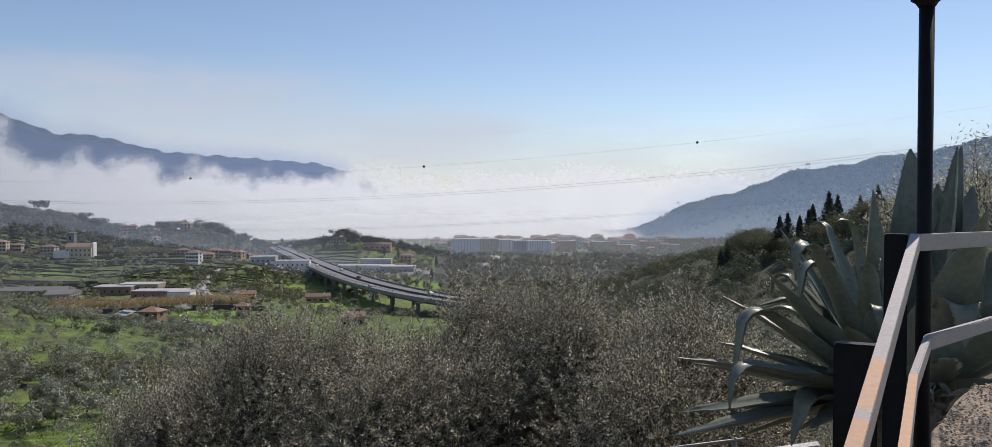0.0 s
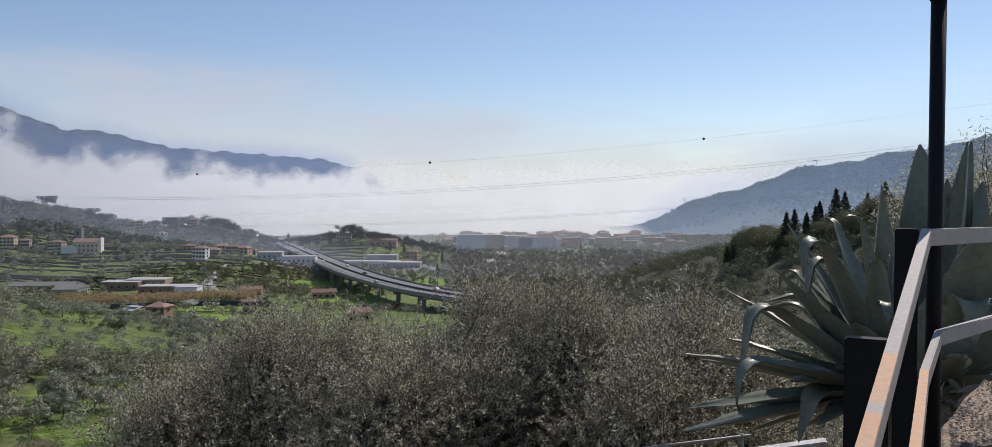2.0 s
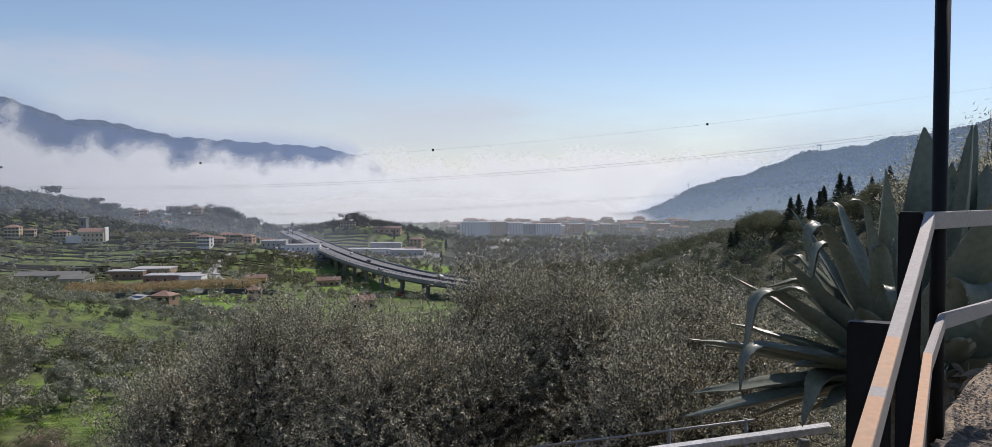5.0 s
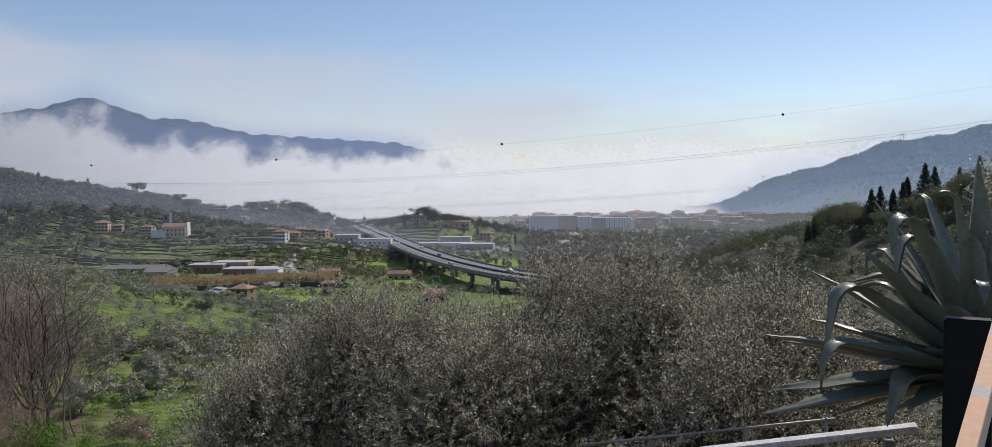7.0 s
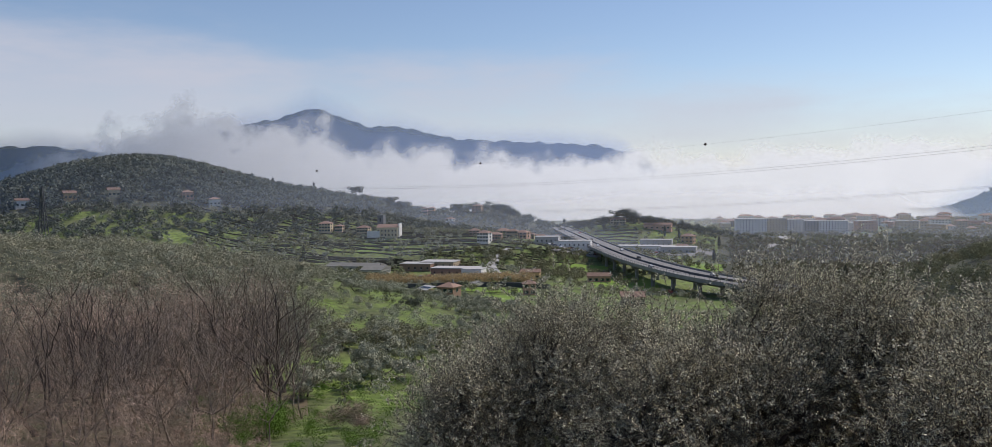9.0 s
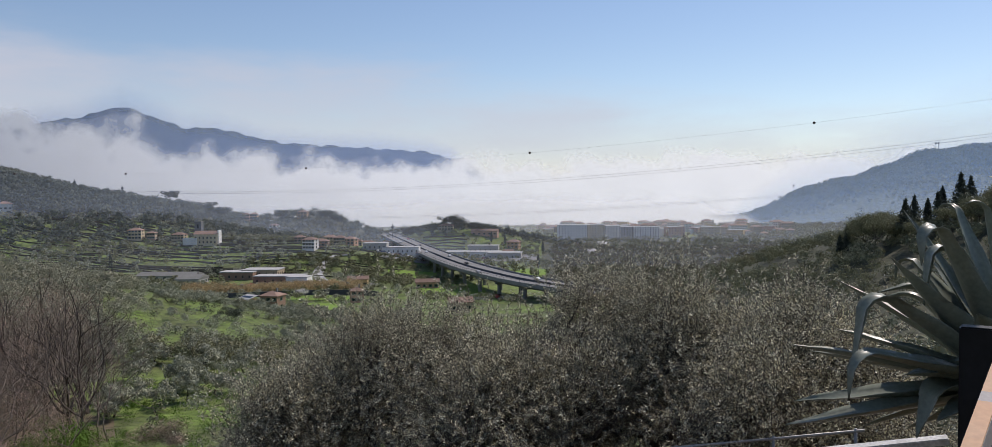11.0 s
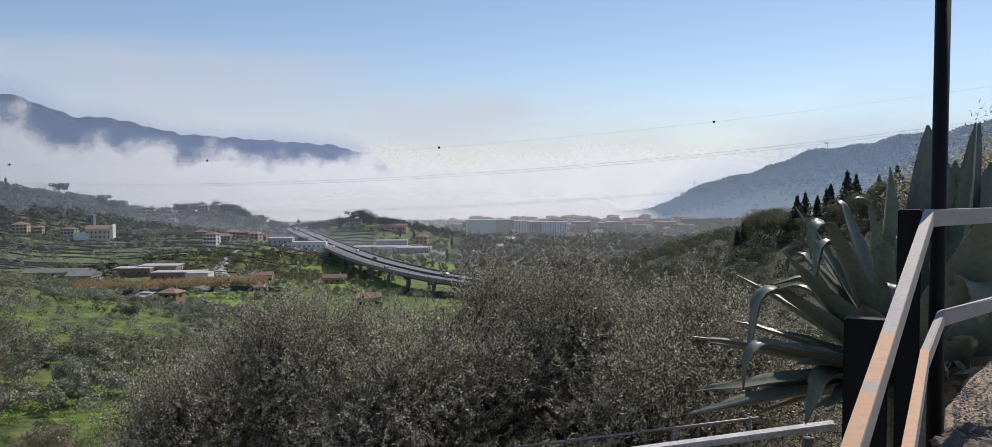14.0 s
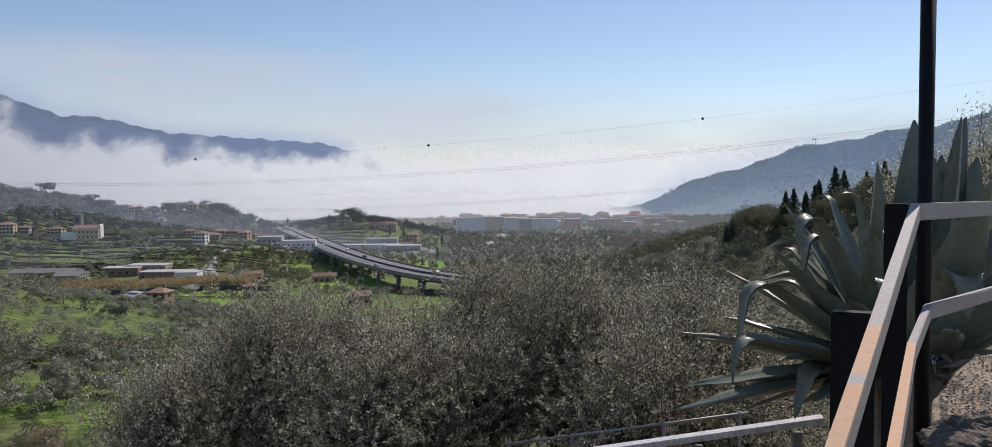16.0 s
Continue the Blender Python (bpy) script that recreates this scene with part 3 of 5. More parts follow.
def house(x, y, turn, w, d, h, paint, roof="hip", label="", category="house", group="houses in the valley", floors=None, cols=None, sides=True, roof_mat=None, z=None, pitch=0.32, name="house"):
    """A rendered house with storeys of windows, eaves and a roof; its front faces -y before the turn."""
    z = gz(x, y) if z is None else z
    SPOTS.append((x, y, w))
    ob = thing(name, pose(x, y, z, 0, 0, turn), label, category, group)
    part("wall", block("wall", w, d, h + 2.5, wall_paint(paint, PAINT[paint]), 0.0, (0, 0, -2.5)), ob)
    rm = roof_mat or (M_tile if roof != "flat" else M_flat)
    e = 0.5
    if roof == "flat":
        bm = box_data(w + 0.5, d + 0.5, 0.45, 0.0, (0, 0, h + 0.003))
        part("roof", bm_mesh("roof", bm, rm), ob)
    else:
        W2, D2 = w / 2 + e, d / 2 + e
        rh = min(D2, W2) * pitch * 1.4
        if roof == "hip":
            k = max(W2 - D2, 0.0)
            k2 = max(D2 - W2, 0.0)
            top = [(-k, -k2, h + rh), (k, k2, h + rh)]
            if k2 > k:
                v = [(-W2, -D2, h), (W2, -D2, h), (W2, D2, h), (-W2, D2, h), *top]
                f = [(0, 1, 4), (1, 2, 5, 4), (2, 3, 5), (3, 0, 4, 5)]
            else:
                v = [(-W2, -D2, h), (W2, -D2, h), (W2, D2, h), (-W2, D2, h), *top]
                f = [(0, 1, 5, 4), (1, 2, 5), (2, 3, 4, 5), (3, 0, 4)]
        else:
            v = [(-W2, -D2, h), (W2, -D2, h), (W2, D2, h), (-W2, D2, h), (-W2, 0, h + rh), (W2, 0, h + rh)]
            f = [(0, 1, 5, 4), (1, 2, 5), (2, 3, 4, 5), (3, 0, 4)]
        n0 = len(v)
        v = v + [(q[0], q[1], h - 0.25) for q in v[:4]]
        f = f + [(0, n0, n0 + 1, 1), (1, n0 + 1, n0 + 2, 2), (2, n0 + 2, n0 + 3, 3), (3, n0 + 3, n0, 0), (n0 + 3, n0 + 2, n0 + 1, n0)]
        part("roof", mesh_from("roof", v, f, rm), ob)
        part("chimney", block("chimney", 0.7, 0.7, rh * 0.6 + 1.2, M_concrete, 0.03, (w * 0.2, d * 0.12, h + rh * 0.35)), ob)
    floors = floors or max(1, int(h / 3.1))
    cols = cols if cols is not None else max(2, int(w / 3.2))
    wd = window_data(1.0, 1.45, roof != "flat")
    fh = h / floors
    for fl in range(floors):
        for c in range(cols):
            part("window", wd, ob, pose(-w / 2 + (c + 0.5) * w / cols, -d / 2, fl * fh + 1.0))
        if sides:
            dc = max(1, int(d / 4))
            for sgn, rz in ((1, 90), (-1, -90)):
                for c in range(dc):
                    part("window", wd, ob, pose(sgn * w / 2, -d / 2 + (c + 0.5) * d / dc, fl * fh + 1.0, 0, 0, rz))
    return ob


def H(u, y, turn, w, d, h, paint, *a, **k):
    s = 1.0 if "name" in k else 0.78
    return house(*at(u, y), turn, w * s, d * s, h * (0.5 + 0.5 * s), paint, *a, **k)


H(-0.416, 338, -8, 10.5, 9.5, 7.4, "brick", label="square brown plastered farmhouse with a tiled roof", floors=2, cols=3)
H(-0.304, 380, 20, 8.0, 8, 6.5, "pink", label="small pink farmhouse with a red tiled roof", floors=2, cols=2)
H(-0.302, 470, 10, 15, 9, 5.0, "ochre", "gable", label="long low ochre house with a tiled gable roof", floors=1, cols=4)
H(-0.364, 580, -5, 12, 10, 8.5, "white", label="white three-storey villa with a tiled hip roof", floors=3, cols=4)
H(-0.602, 600, 12, 13, 10, 8.5, "cream", label="cream villa with green shutters on the terraced hill", floors=3, cols=4)
H(-0.580, 605, 12, 8, 8, 6.0, "tan", label="tan annex house beside a cream villa", floors=2, cols=3)
H(-0.542, 610, 5, 13, 10, 5.0, "cream", label="low cream house with a pyramid roof below the church", floors=2, cols=4)
H(-0.439, 760, 10, 9, 8, 9.0, "orange", label="orange hilltop house with a tower-like front", floors=3, cols=3)
H(-0.451, 770, 10, 12, 8, 6.5, "pink", label="pink hilltop house among trees", floors=2, cols=4)
H(-0.412, 740, -10, 10, 8, 6.0, "white", label="small white hilltop cottage", floors=2, cols=2)
H(-0.373, 800, 0, 13, 9, 6.5, "orange", label="orange-tiled house on the ridge", floors=2, cols=3)
H(-0.102, 820, -15, 16, 11, 8.0, "orange", label="orange house with a tiled roof beside the pine hill", floors=2, cols=3)
H(-0.138, 850, -5, 36, 10, 5.5, "pink", "gable", label="long low pink house under the pine hill", floors=1, cols=5)
H(-0.109, 760, -5, 12, 9, 5.0, "tan", "gable", label="low tan shed house beside the road", floors=1, cols=3)
H(-0.187, 860, 5, 20, 10, 6.0, "cream", label="cream farmhouse on the terraced pine hill", floors=2, cols=5)
H(-0.257, 790, 10, 30, 14, 7.0, "tan", label="wide tan apartment house below the motorway", floors=3, cols=6)
H(-0.351, 590, 8, 16, 9, 5.0, "brick", label="brown house row at the bend of the road", floors=2, cols=5)
H(-0.325, 610, 8, 11, 9, 6.0, "tan", label="tan house row at the bend of the road", floors=2, cols=4)
H(-0.300, 650, -6, 10, 9, 6.0, "cream", label="cream house behind the parked cars", floors=3, cols=3)
H(-0.338, 632, 12, 14, 10, 6.0, "tan", label="tan village house with a tiled roof beside the bend", floors=2, cols=4)
H(-0.311, 612, -8, 12, 10, 5.5, "pink", label="pink village house with a tiled roof", floors=2, cols=3)
H(-0.288, 655, 4, 16, 10, 6.0, "ochre", label="ochre village house below the wooded hill", floors=2, cols=4)
H(-0.378, 610, 15, 11, 9, 5.0, "brick", label="brown village house among garden trees", floors=2, cols=3)
H(-0.212, 462, 12, 17, 9, 4.2, "pink", "gable", label="low red-roofed workshop beside the viaduct", floors=1, cols=4)
H(-0.170, 330, 15, 12, 9, 4.5, "tan", "gable", label="tiled cottage behind the olive trees", floors=1, cols=3)

for az_h, r_h, pt, rf in ((-46.9, 790, "ochre", "gable"), (-44.4, 790, "cream", "gable"), (-40.0, 795, "pink", "hip"), (-38.3, 782, "white", "hip"), (-49.5, 785, "white", "gable")):
    house(r_h * math.sin(radians(az_h)), r_h * math.cos(radians(az_h)), -az_h + 8, 10, 8, 5.5, pt, rf, label="small %s farmhouse with a red roof on the hill" % pt, group="houses on the hill")

# church on its terrace
cx, cy = at(-0.503, 600)
SPOTS.append((cx, cy, 30))
church = thing("church", pose(cx, cy, gz(cx, cy), 0, 0, 6), "pale village church with a grey bell tower on a terrace", "church")
part("nave", block("nave", 18, 10, 10, wall_paint("cream", PAINT["cream"]), 0, (0, 0, -2)), church)
part("roof", mesh_from("roof", [(-9.5, -5.5, 8), (9.5, -5.5, 8), (9.5, 5.5, 8), (-9.5, 5.5, 8), (-9.5, 0, 10.6), (9.5, 0, 10.6)], [(0, 1, 5, 4), (1, 2, 5), (2, 3, 4, 5), (3, 0, 4), (3, 2, 1, 0)], M_tile), church)
part("facade", block("facade", 1.0, 6.5, 13.0, wall_paint("white", PAINT["white"]), 0.05, (9.4, 0, -2)), church, None, "bright white church front")
part("aisle", block("aisle", 11, 7, 7, wall_paint("white", PAINT["white"]), 0, (-12, -2, -2)), church)
tower = part("bell_tower", block("bell_tower", 5.2, 5.2, 19.5, wall_paint("slate", PAINT["slate"]), 0.05, (-8.5, 5, -2)), church, None, "grey stone bell tower")
part("belfry_opening", block("belfry_opening", 1.4, 0.1, 3.0, M_glass, 0, (-8.5, 2.36, 12.5)), tower)
part("tower_cap", block("tower_cap", 5.8, 5.8, 0.6, M_concrete, 0.05, (-8.5, 5, 17.503)), tower)
wd = window_data(1.0, 1.45, False)
for fl in range(2):
    for c in range(6):
        part("window", wd, church, pose(-7.5 + c * 3.0, -5.0, 1.2 + fl * 3.4))

# works sheds
H(-0.556, 500, 4, 38, 16, 3.4, "grey", "gable", label="long grey works shed with a low sheet roof", category="warehouse", group="works sheds", cols=7, roof_mat=M_greyroof, pitch=0.16, name="warehouse")
H(-0.525, 480, 8, 14, 20, 3.9, "grey", "gable", label="grey gable-ended works shed", category="warehouse", group="works sheds", cols=3, roof_mat=M_greyroof, pitch=0.2, name="warehouse")
H(-0.460, 500, 4, 22, 14, 4.4, "brick", "flat", label="brown flat-roofed works building", category="warehouse", group="works sheds", cols=5, name="warehouse")
H(-0.428, 510, 4, 24, 16, 3.9, "tan", "flat", label="low flat-roofed works building", category="warehouse", group="works sheds", cols=5, name="warehouse")
H(-0.405, 485, 4, 30, 14, 4.4, "brick", "flat", label="brown works building with a pale flat roof", category="warehouse", group="works sheds", cols=6, name="warehouse")
H(-0.380, 478, 4, 13, 12, 4.9, "white", "flat", label="small white works building", category="warehouse", group="works sheds", cols=3, name="warehouse")
H(-0.153, 755, 0, 52, 16, 4.5, "white", "flat", label="white filling-station canopy building beside the motorway", category="filling station", group="", cols=9, name="station_building")
H(-0.140, 790, 0, 30, 12, 6.0, "grey", "flat", label="grey flat-roofed station shop", category="shop", group="", cols=6, name="shop_building")
H(-0.113, 720, 0, 30, 16, 5.0, "grey", "flat", label="grey flat-roofed garage beside the motorway", category="garage", group="", cols=6, name="garage_building")
H(-0.245, 606, 6, 28, 12, 4.5, "white", "flat", label="white flat-roofed car dealer building", category="shop", group="", cols=8, name="shop_building")
H(-0.278, 604, 6, 18, 12, 4.5, "grey", "flat", label="grey flat-roofed shop building", category="shop", group="", cols=5, name="shop_building")

# town blocks
for u, y, w, hgt, pt, tn in ((-0.030, 1130, 40, 20, "white", 8), (-0.007, 1150, 38, 20, "cream", 8), (0.022, 1160, 40, 18, "white", 6), (0.045, 1130, 36, 17, "grey", 0), (0.061, 1120, 34, 17, "white", -5)):
    H(u, y, tn, w, 16, hgt, pt, "flat", label="long six-storey apartment block with a pale roof edge", category="apartment block", group="apartment blocks", floors=6, cols=10, sides=False, name="apartment_block")
rng = np.random.default_rng(11)
for k in range(125):
    px_u = rng.uniform(-0.073, 0.231)
    y = rng.uniform(1180, 1750)
    big = rng.random() < 0.4
    w = rng.uniform(14, 30) if big else rng.uniform(9, 16)
    hh = rng.uniform(9, 17) if big else rng.uniform(6, 10)
    pt = ["cream", "white", "pink", "tan", "ochre", "white", "grey"][int(rng.integers(7))]
    house(*at(px_u, y), rng.uniform(-30, 30), w, rng.uniform(9, 14), hh, pt, "flat" if rng.random() < 0.45 else "hip",
          label="small town house with a %s front" % {"cream": "cream", "white": "white", "pink": "pink", "tan": "tan", "ochre": "ochre", "grey": "grey"}[pt],
          category="town house", group="town houses", sides=False, cols=max(2, int(w / 4)), name="town_house")

# ---------------------------------------------------------------- trees


def grow(rng, height, trunk_r, limbs, spread, levels=3, fork=3, lean=0.0, start=0.35, shrink=0.62, sides=6, wobble=0.25, rise=0.35):
    """Tapered trunk and limbs by repeated forking; returns the bars and the twig ends."""
    verts, faces, ends = [], [], []

    def branch(p, d, length, r, level):
        pts, radii = [p], [r]
        q, dd = p.copy(), d.copy()
        n = 4
        for i in range(n):
            dd = (dd + Vector(rng.normal(size=3)) * wobble * 0.5 + Vector((0, 0, rise * 0.15))).normalized()
            q = q + dd * (length / n)
            pts.append(q.copy())
            radii.append(max(r * (1 - 0.6 * (i + 1) / n), 0.004))
        tube(verts, faces, pts, radii, sides if level < 2 else 3)
        if level >= levels:
            ends.append((q.copy(), dd.copy()))
            ends.append((pts[2].copy(), dd.copy()))
            return
        k = limbs if level == 0 else fork
        for j in range(k):
            base = pts[-1] if (j == 0 or level == 0) else pts[int(rng.integers(2, n + 1))]
            w = 2 * math.pi * (j + rng.uniform(-0.3, 0.3)) / k
            out = Vector((math.cos(w), math.sin(w), 0))
            nd = (dd * (1 - spread) + out * spread + Vector(rng.normal(size=3)) * wobble * 0.4).normalized()
            branch(base.copy(), nd, length * shrink * rng.uniform(0.8, 1.2) if level else height * (1 - start) * 0.55 * rng.uniform(0.85, 1.2), radii[-1] * 0.9 if level == 0 else r * 0.5, level + 1)

    branch(Vector((0, 0, -0.3)), Vector((lean, 0, 1)).normalized(), height * start + 0.3, trunk_r, 0)
    return verts, faces, ends


def tree_mesh(seed, height, trunk_r, limbs, spread, per_twig, leaf_l, leaf_w, sigma, leaf_mat, shell=False, **kw):
    rng = np.random.default_rng(seed)
    v, f, ends = grow(rng, height, trunk_r, limbs, spread, **kw)
    trunk = mesh_from("trunk", v, f, kw.get("bark", M_bark))
    crown = None
    if per_twig:
        c = np.array([e[0] for e in ends])
        c = np.repeat(c, per_twig, 0) + np.clip(rng.normal(size=(len(ends) * per_twig, 3)), -1.7, 1.7) * np.array([sigma, sigma, sigma * 0.8])
        if shell:
            mid = c.mean(0) - np.array([0, 0, 0.4])
            crown = slivers("crown", leaf_shell(rng, c, unit(c - mid), leaf_l * 1.15, leaf_w * 1.5)[:, :3], leaf_mat)
        else:
            crown = slivers("crown", leaf_cloud(rng, c, leaf_l, leaf_w)[:, :3], leaf_mat)
    return trunk, crown, ends


def plant_tree(meshes, x, y, z, turn, size, label, category, group="", name="tree", crown_label=""):
    ob = thing(name, pose(x, y, z, 0, 0, turn) @ Matrix.Diagonal((size, size, size, 1)), label, category, group)
    part("trunk", meshes[0], ob)
    if meshes[1]:
        part("crown", meshes[1], ob, None, crown_label)
    return ob


def shoots(rng, base, way, length, pairs, leaf, width, angle=0.75):
    """Leafy shoots: thin stalks with pairs of slim leaves standing off them."""
    n = len(base)
    way = unit(way)
    a = unit(np.cross(way, rng.normal(size=(n, 3))))
    b = np.cross(way, a)
    out = []
    for k in range(pairs):
        t = (k + 0.6) / pairs
        for sgn in (1, -1):
            w = 1.6 * k + rng.uniform(-0.5, 0.5, (n, 1))
            side = (a * np.cos(w) + b * np.sin(w)) * sgn
            d = unit(way * angle + side + rng.normal(size=(n, 3)) * 0.22)
            face = unit(np.cross(d, rng.normal(size=(n, 3)) + way))
            ll = leaf * rng.uniform(0.7, 1.25, (n, 1))
            ww = width * rng.uniform(0.7, 1.2, (n, 1)) * 0.5
            p = base + way * length * t
            m = p + d * ll * 0.5
            out.append(np.stack([p, m + face * ww, p + d * ll, m - face * ww], 1))
    tip = base + way * length
    r = 0.006
    ring = [a, -0.5 * a + 0.87 * b, -0.5 * a - 0.87 * b]
    stalk = [np.stack([base + ring[i] * r, base + ring[(i + 1) % 3] * r, tip + ring[(i + 1) % 3] * r * 0.4, tip + ring[i] * r * 0.4], 1) for i in range(3)]
    return np.concatenate(out), np.concatenate(stalk)


def olive_meshes(seed, hgt, half, fill=1.0, hollow=False):
    """An old olive: a short leaning trunk, crooked limbs to every clump, and leafy shoots that stand out of the clumps."""
    rng = np.random.default_rng(seed)
    hgt, half = hgt - 0.14, half - 0.06
    n = int(36 + 20 * half)
    d = unit(rng.normal(size=(n * 3, 3)) + np.array([0, 0, 0.55]))
    d = d[d[:, 2] > -0.45][:n]
    reach = rng.uniform(0.62, 1.0, (len(d), 1))
    clump = d * reach * np.array([half, half, hgt * 0.44]) + np.array([0, 0, hgt * 0.52])
    taper = 1 - 0.5 * np.maximum(d[:, 2], 0) ** 1.5 * rng.uniform(0.6, 1.2, len(d))
    clump[:, :2] *= taper[:, None]
    if hollow:
        # browsed open on the near side, so that the limbs stand bare
        keep = (clump[:, 2] > hgt * 0.62) | (clump[:, 1] > 0.1)
        clump, d = clump[keep], d[keep]
    v, f = [], []
    fork = Vector((rng.uniform(-0.2, 0.2), rng.uniform(-0.2, 0.2), hgt * 0.26))
    tube(v, f, [(0, 0, -0.3), (fork.x * 0.2, fork.y * 0.6, hgt * 0.12), fork], [0.2, 0.15, 0.13], 9)
    limbs = []
    for k in range(5):
        w = 2 * math.pi * (k + rng.uniform(-0.3, 0.3)) / 5
        p, q = fork.copy(), Vector((math.cos(w), math.sin(w), 1.1)).normalized()
        pts, rr = [p.copy()], [0.085]
        for i in range(6):
            q = (q + Vector(rng.normal(size=3)) * 0.34 + Vector((0, 0, 0.10))).normalized()
            p = p + q * (hgt * 0.07)
            p.x, p.y = max(min(p.x, half * 0.62), -half * 0.62), max(min(p.y, half * 0.62), -half * 0.62)
            pts.append(p.copy())
            rr.append(0.085 * (1 - 0.11 * (i + 1)))
        tube(v, f, pts, rr, 7)
        limbs += pts[1:]
    for c in clump:
        c = Vector(c)
        near = min(limbs, key=lambda q: (q - c).length + 0.6 * max(q.z - c.z, 0))
        mid = near.lerp(c, 0.5) + Vector(rng.normal(size=3)) * 0.13
        tube(v, f, [near, near.lerp(mid, 0.6) + Vector(rng.normal(size=3)) * 0.05, mid, c], [0.032, 0.026, 0.02, 0.008], 4)
    trunk = mesh_from("trunk", v, f, M_bark)
    per = int(38 * fill)
    m = len(clump) * per
    rad = np.repeat(rng.uniform(0.28, 0.5, (len(clump), 1)), per, 0)
    out = np.repeat(d, per, 0)
    base = np.repeat(clump, per, 0) + np.clip(rng.normal(size=(m, 3)), -1.8, 1.8) * rad
    way = out * 0.8 + rng.normal(size=(m, 3)) * 0.75 + np.array([0, 0, 0.35])
    leaves, stalks = shoots(rng, base, way, rng.uniform(0.16, 0.42, (m, 1)), 9, 0.056, 0.034)
    # inner dry twigs
    k = len(clump) * 16
    inner = np.repeat(clump, 16, 0) * np.array([0.86, 0.86, 0.93]) + rng.normal(size=(k, 3)) * 0.25
    _, dry = shoots(rng, inner, rng.normal(size=(k, 3)) + np.array([0, 0, -0.2]), rng.uniform(0.25, 0.6, (k, 1)), 1, 0.03, 0.01)
    return trunk, slivers("crown", leaves[:, :3], M_olive), quads("twigwork", np.concatenate([stalks, dry]), M_olive_twig)


# the big olives below the path
OPEN_OLIVES = ((0.079, 14.0), (-0.019, 12.8), (0.192, 11.0))
for k, (u, y, top, half) in enumerate((
        (-0.359, 15.5, -3.003, 1.4), (-0.269, 15.0, -1.945, 1.75), (-0.183, 14.5, -2.15, 1.8), (-0.073, 14.8, -2.33, 1.3), (-0.007, 15.0, -1.207, 1.25),
        (0.079, 14.0, -1.291, 1.2), (0.157, 13.5, -1.983, 1.2), (0.235, 12.5, -1.396, 1.15), (0.286, 12.0, -2.044, 0.8),
        (-0.402, 13.5, -3.164, 1.0), (-0.128, 12.6, -2.75, 1.3), (-0.019, 12.8, -2.480, 1.1), (0.192, 11.0, -2.346, 1.0),
        (-0.284, 20.0, -3.875, 2.2), (-0.175, 21.0, -3.823, 2.6), (-0.034, 20.0, -3.562, 2.4), (0.083, 19.0, -3.310, 2.4), (0.200, 18.0, -3.206, 2.2), (0.309, 16.0, -3.100, 2.0))):
    x, yy = at(u, y)
    z = gz(x, yy) - 0.1
    meshes = olive_meshes(20 + k, top - z, half, 0.6 if y > 15.8 else 1.0, (u, y) in OPEN_OLIVES)
    olive = plant_tree(meshes[:2], x, yy, z, 0 if (u, y) in OPEN_OLIVES else 40 * k, 1.0, "silvery olive tree with a dense twiggy crown below the path", "olive tree", "olive trees below the path", "olive_tree")
    part("twigwork", meshes[2], olive, None, "fine brown twigs")

# olives of the grove on the slope
grove = [tree_mesh(40 + k, 5.0, 0.16, 4, 0.6, 42, 0.46, 0.24, 0.36, M_olive_far, shell=True, levels=2, fork=4, start=0.3, shrink=0.7, wobble=0.4) for k in range(4)]
rng = np.random.default_rng(5)
n_grove = 0
while n_grove < 240:
    az = rng.uniform(-47, -12)
    r = rng.uniform(215, 345) if rng.random() < 0.55 else rng.uniform(105, 215)
    if az < -33 and r < 135:
        continue
    if az > -20 and r > 300:
        continue
    x, y = r * math.sin(radians(az)), r * math.cos(radians(az))
    if math.sin(x / 17 + 0.5) * math.sin(y / 24 + 0.8) > 0.5:
        continue
    if any(abs(x - hx / hy * y) < 0.6 * w + 2 and hy - (22 if hy > 450 else 60) < y < hy + 9 for hx, hy, w in SPOTS):
        continue
    plant_tree(grove[int(rng.integers(4))], x, y, gz(x, y), rng.uniform(0, 360), rng.uniform(0.65, 1.05), "round grey-green olive tree in the meadow", "olive tree", "olive trees of the grove", "olive_tree")
    n_grove += 1

# leafless trees on the near left slope
bare = []
for k in range(4):
    r2 = np.random.default_rng(70 + k)
    v, f, ends = grow(r2, 10.0, 0.13, 4, 0.38, levels=3, fork=5, start=0.28, shrink=0.72, wobble=0.35, rise=0.5, sides=4)
    bare.append((mesh_from("branches", v, f, M_twig), None))
tall = []
for k in range(3):
    r2 = np.random.default_rng(170 + k)
    v, f, ends = grow(r2, 10.0, 0.30, 4, 0.3, levels=3, fork=3, start=0.22, shrink=0.7, wobble=0.28, rise=0.6, sides=5, lean=0.25)
    tall.append((mesh_from("branches", v, f, M_trunk_dark), None))
rng = np.random.default_rng(9)
for k in range(30):
    az = rng.uniform(-40, -33.8) if k < 14 else rng.uniform(-54, -40)
    r = rng.uniform(88, 118)
    x, y = r * math.sin(radians(az)), r * math.cos(radians(az))
    plant_tree(tall[k % 3], x, y, gz(x, y), rng.uniform(0, 360), rng.uniform(1.0, 1.5), "tall dark leafless tree standing over the brushwood", "bare tree", "leafless trees on the slope", "bare_tree")
rng = np.random.default_rng(8)
